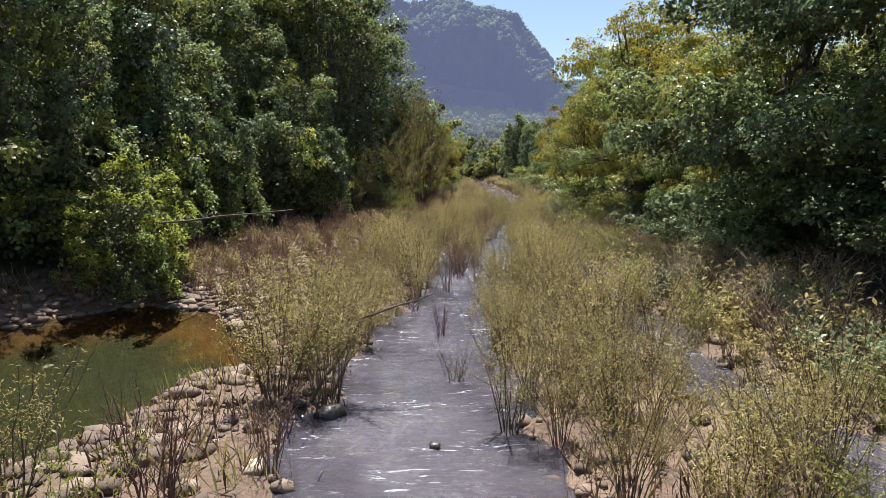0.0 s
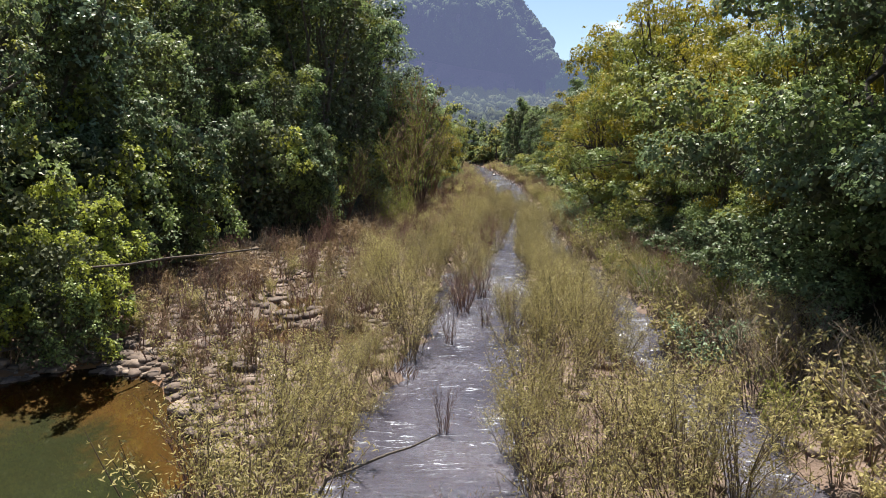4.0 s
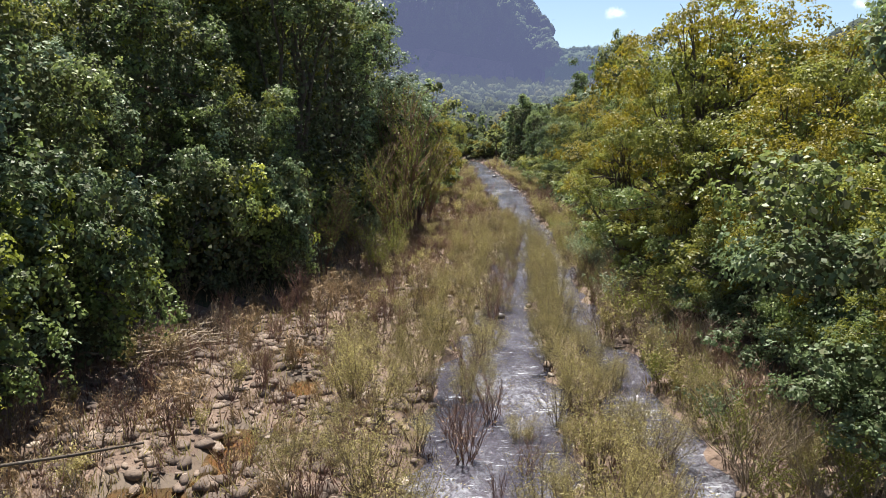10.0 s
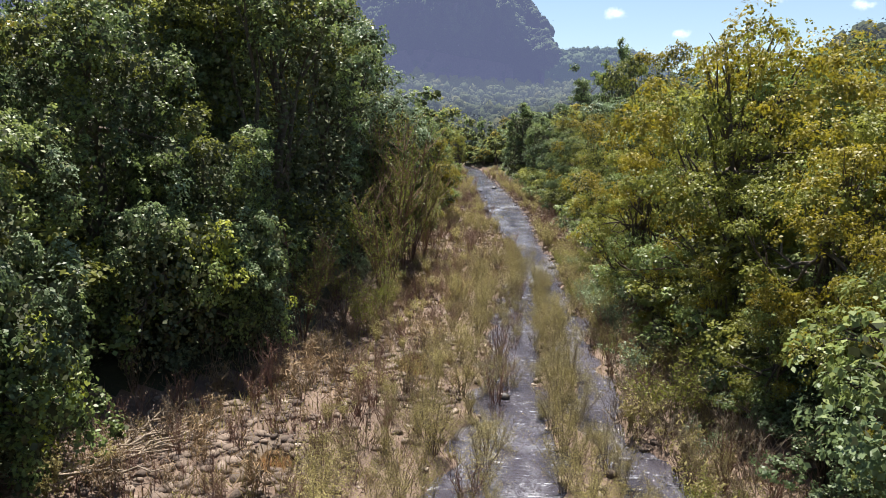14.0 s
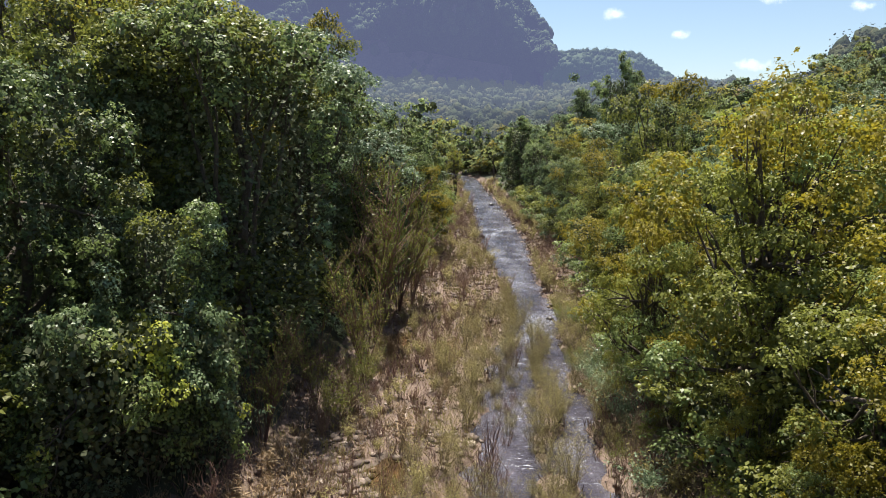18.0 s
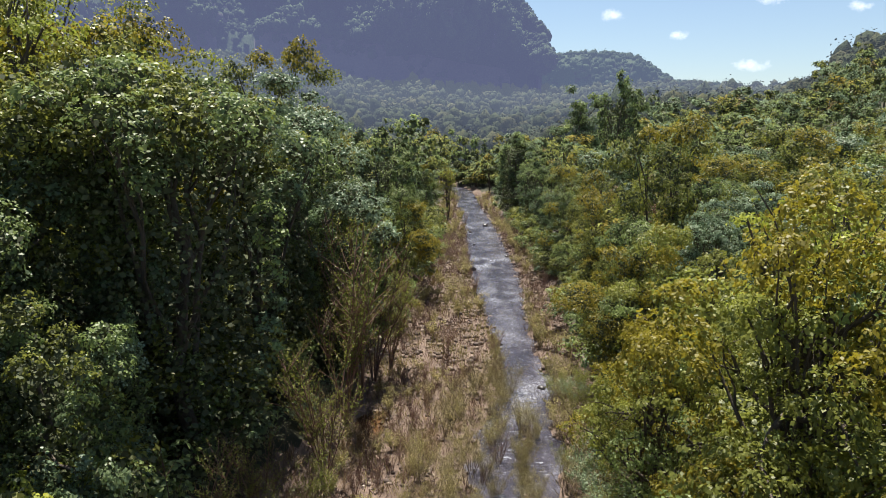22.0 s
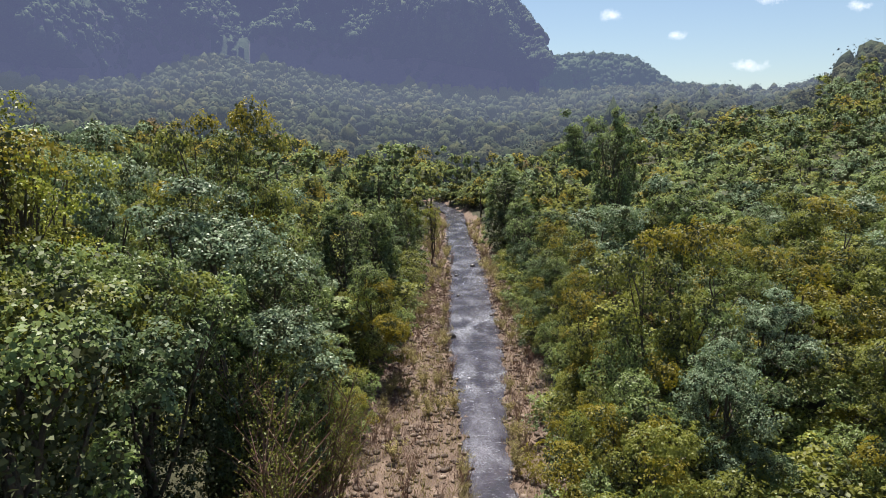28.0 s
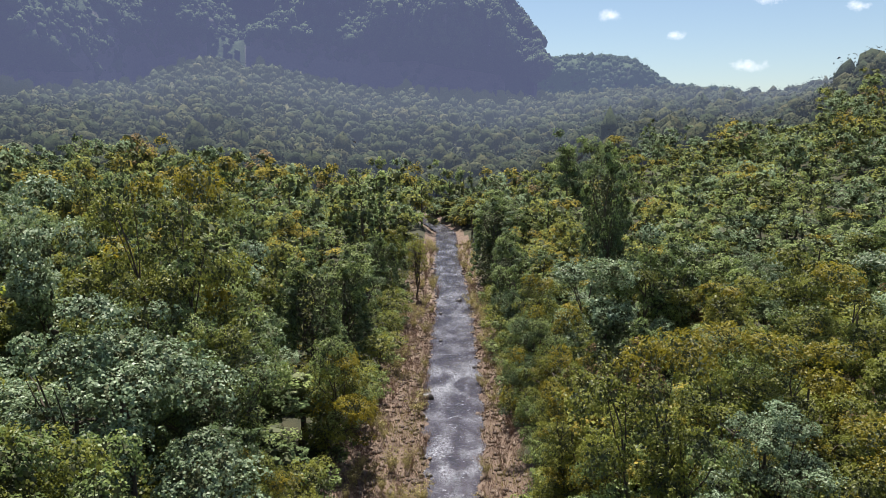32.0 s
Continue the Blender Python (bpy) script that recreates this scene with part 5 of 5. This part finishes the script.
V = np.stack([P - up * 0.03, P + up * h[:, None] * 0.5 + side, P + up * h[:, None] + np.cross(side, up) * 4, P + up * h[:, None] * 0.5 - side], 1).reshape(-1, 3)
idx = np.digitize(wobble(x, y, 0.7) + rng.normal(size=len(x)) * 0.55, [-0.05, 0.5])
tagged(new("low_growth", quad_mesh("low_growth", V, np.arange(len(V)).reshape(-1, 4), [TWIG_RED, LEAF_STRAW, LEAF_WILLOW], idx)),
       "sparse dry grass and weeds over the gravel", "grass", kind="stuff")

# a leafless twiggy tree at the edge of the left bank
wood_me, leaf_me = shrub_meshes("bare_tree", 6.5, 8, 3600, 0.085, 0.45, LEAF_OLIVE, TWIG_RED, spread=0.36, fork=16, thick=0.04)
bare = tagged(new("bare_tree"), "thin brown tree with fine twigs and dry leaves", "tree", "valley trees")
part("stem_tangle", wood_me, bare)
part("foliage", leaf_me, bare)
KINDS["bare_tree"] = [bare, 6.5, 0]
for x, y, h in ((-4.9, 39.5, 4.6), (-3.9, 43.5, 4.0), (-2.4, 52.5, 9.0), (-1.9, 55.5, 9.4), (-1.6, 58.2, 8.0), (-0.9, 60.5, 6.0), (-2.4, 47.0, 6.0)):
    plant("bare_tree", x, y, h)

# ---- driftwood ----
def pole(name, a, b, r0, r1, label, mat=DEADWOOD, bend=0.06, via=None):
    line = wander(a, b, 8, bend) if via is None else np.concatenate([wander(a, via, 5, bend), wander(via, b, 5, bend)[1:]])
    radii = np.linspace(r0, r1, len(line))
    V, Q = tube(line, radii, 7)
    return tagged(new(name, quad_mesh(name, V, Q, [mat], None, True)), label, "branch", "driftwood on the gravel bar")


DEAD_TIP = (-0.12, 10.9, 1.50)


def on_ground(x, y, up):
    return (x, y, float(ground_z(x, y)) + up)


pole("bare_pole", on_ground(-8.5, 20.6, -0.1), (-4.02, 19.11, 2.31), 0.045, 0.018, "long thin bare pole leaning out of the bank bushes", BARK, bend=0.012, via=(-7.5, 18.27, 2.01))
pole("dead_branch", on_ground(-1.95, 10.2, -0.05), DEAD_TIP, 0.030, 0.008, "dead dark branch leaning out over the river", BARK, 0.02, (-1.23, 10.6, 1.15))
for k in range(30):
    f = rng.uniform()
    x, y = -8.9 + 1.5 * f + rng.normal() * 0.3, 27.8 + 4.2 * f + rng.normal() * 0.4
    a = 0.75 + rng.normal() * 0.35
    ln = rng.uniform(1.0, 2.8)
    pole("driftwood_branch", on_ground(x, y, 0.03 + 0.010 * k), on_ground(x + ln * math.cos(a), y + ln * math.sin(a), 0.04 + 0.010 * k + (0.18 if k % 4 == 0 else 0)), 0.038, 0.014, "bleached driftwood branch in a heap under the trees")

# ---- stones ----
stone_meshes = []
for k in range(6):
    V, Q = lumps(np.zeros((1, 3)), np.array([[0.5, 0.38, 0.21]]), LUMP3, 0.10)
    stone_meshes.append(quad_mesh("stone", V, Q, [STONE], None, True))
dark_stone = [quad_mesh("dark_stone", *lumps(np.zeros((1, 3)), np.array([[0.5, 0.42, 0.30]]), LUMP3, 0.09), [WET_STONE], None, True)]
boulder = tagged(new("boulder", dark_stone[0]), "dark wet boulder standing in the river", "rock", "rocks in the river")
boulder.matrix_basis = pose(5.0, 91.8, 0.0, 0, 0, 20) @ Matrix.Diagonal((1.25, 1.1, 1.3, 1))
# the first, smallest copy stands in for a dark stick in the water
for x, y, s in ((-0.1, 8.75, 0.16), (9.4, 100, 0.5), (6.3, 109, 0.5), (5.3, 78, 0.5), (6.4, 121, 0.6), (5.7, 66, 0.4), (2.2, 35.5, 0.45), (8.9, 128, 1.0), (-1.6, 9.9, 0.5), (7.2, 58, 0.5)):
    copy_thing(boulder, pose(x, y, -0.10, 0, 0, 70 * x)).scale = (s, s, s)
made = 0
pts = []
while made < 300:
    y = 8 + 40 * rng.uniform()
    x = rng.uniform(float(bank_left(y)) + 0.1, float(river_right(y)) + 1.0)
    if max(float(in_river(x, y)), float(in_side(x, y))) > 0.15 or float(in_pool(x, y)) > 0.05:
        continue
    s = rng.uniform(0.13, 0.34) * (1.35 if rng.uniform() < 0.12 else 0.85)
    ob = new("stone", stone_meshes[rng.integers(0, 6)])
    ob.parent = ground
    ob.matrix_basis = pose(x, y, float(ground_z(x, y)) + s * 0.02, rng.uniform(-12, 12), rng.uniform(-12, 12), rng.uniform(0, 360)) @ Matrix.Diagonal((s, s, s * rng.uniform(0.8, 1.2), 1))
    made += 1
n = 12000
y = -8 + 164 * rng.uniform(0, 1, n) ** 1.6
x = rng.uniform(0, 1, n) * (bank_right(y) - bank_left(y) + 0.6) + bank_left(y) - 0.3
keep = (np.maximum(in_river(x, y), in_side(x, y)) < 0.2) & (in_pool(x, y) < 0.06)
x, y = x[keep], y[keep]
s = 0.045 + 0.13 * rng.uniform(0, 1, len(x)) ** 2.2
s = s * np.where(y > 60, 1.5, 1.0)
C, R = np.stack([x, y, ground_z(x, y) + s * 0.2], 1), np.stack([s, s * 0.8, s * 0.6], 1)
# a field of larger cobbles on the bar
yb = rng.uniform(18, 42, 3400)
xb = bank_left(yb) + 0.6 + rng.uniform(0, 1, 3400) * (river_left(yb) - bank_left(yb) - 1.0)
keep = (in_pool(xb, yb) < 0.02) & (wobble(xb, yb, 0.5) > -0.35)
a = rng.uniform(0, 6.283, 2300)       # and round the pool, down to the stream
q = 0.86 + 0.54 * rng.uniform(0, 1, 2300) ** 1.3
xr, yr = POOL_AT[0] + q * POOL_AT[2] * np.cos(a), POOL_AT[1] + q * POOL_AT[3] * np.sin(a)
near = (in_pool(xr, yr) < 0.14) & (in_river(xr, yr) < 0.1) & (yr > 4)
xb, yb = np.concatenate([xb[keep], xr[near]]), np.concatenate([yb[keep], yr[near]])
sb = 0.045 + 0.19 * rng.uniform(0, 1, len(xb)) ** 3.4
C = np.concatenate([C, np.stack([xb, yb, ground_z(xb, yb) + sb * 0.12], 1)])
R = np.concatenate([R, np.stack([sb * 1.2, sb * rng.uniform(0.65, 1.0, len(sb)), sb * rng.uniform(0.35, 0.60, len(sb))], 1)])
s = np.concatenate([s, sb])
big = s > 0.085
V, Q = join([lumps(C[big], R[big], LUMP2, 0.15), lumps(C[~big], R[~big], lump(1), 0.14)])
rubble = part("cobble_spread", quad_mesh("cobble_spread", V, Q, [STONE], None, True), ground, "small pinkish-grey cobbles strewn over the river bed")
tagged(rubble, kind="stuff")
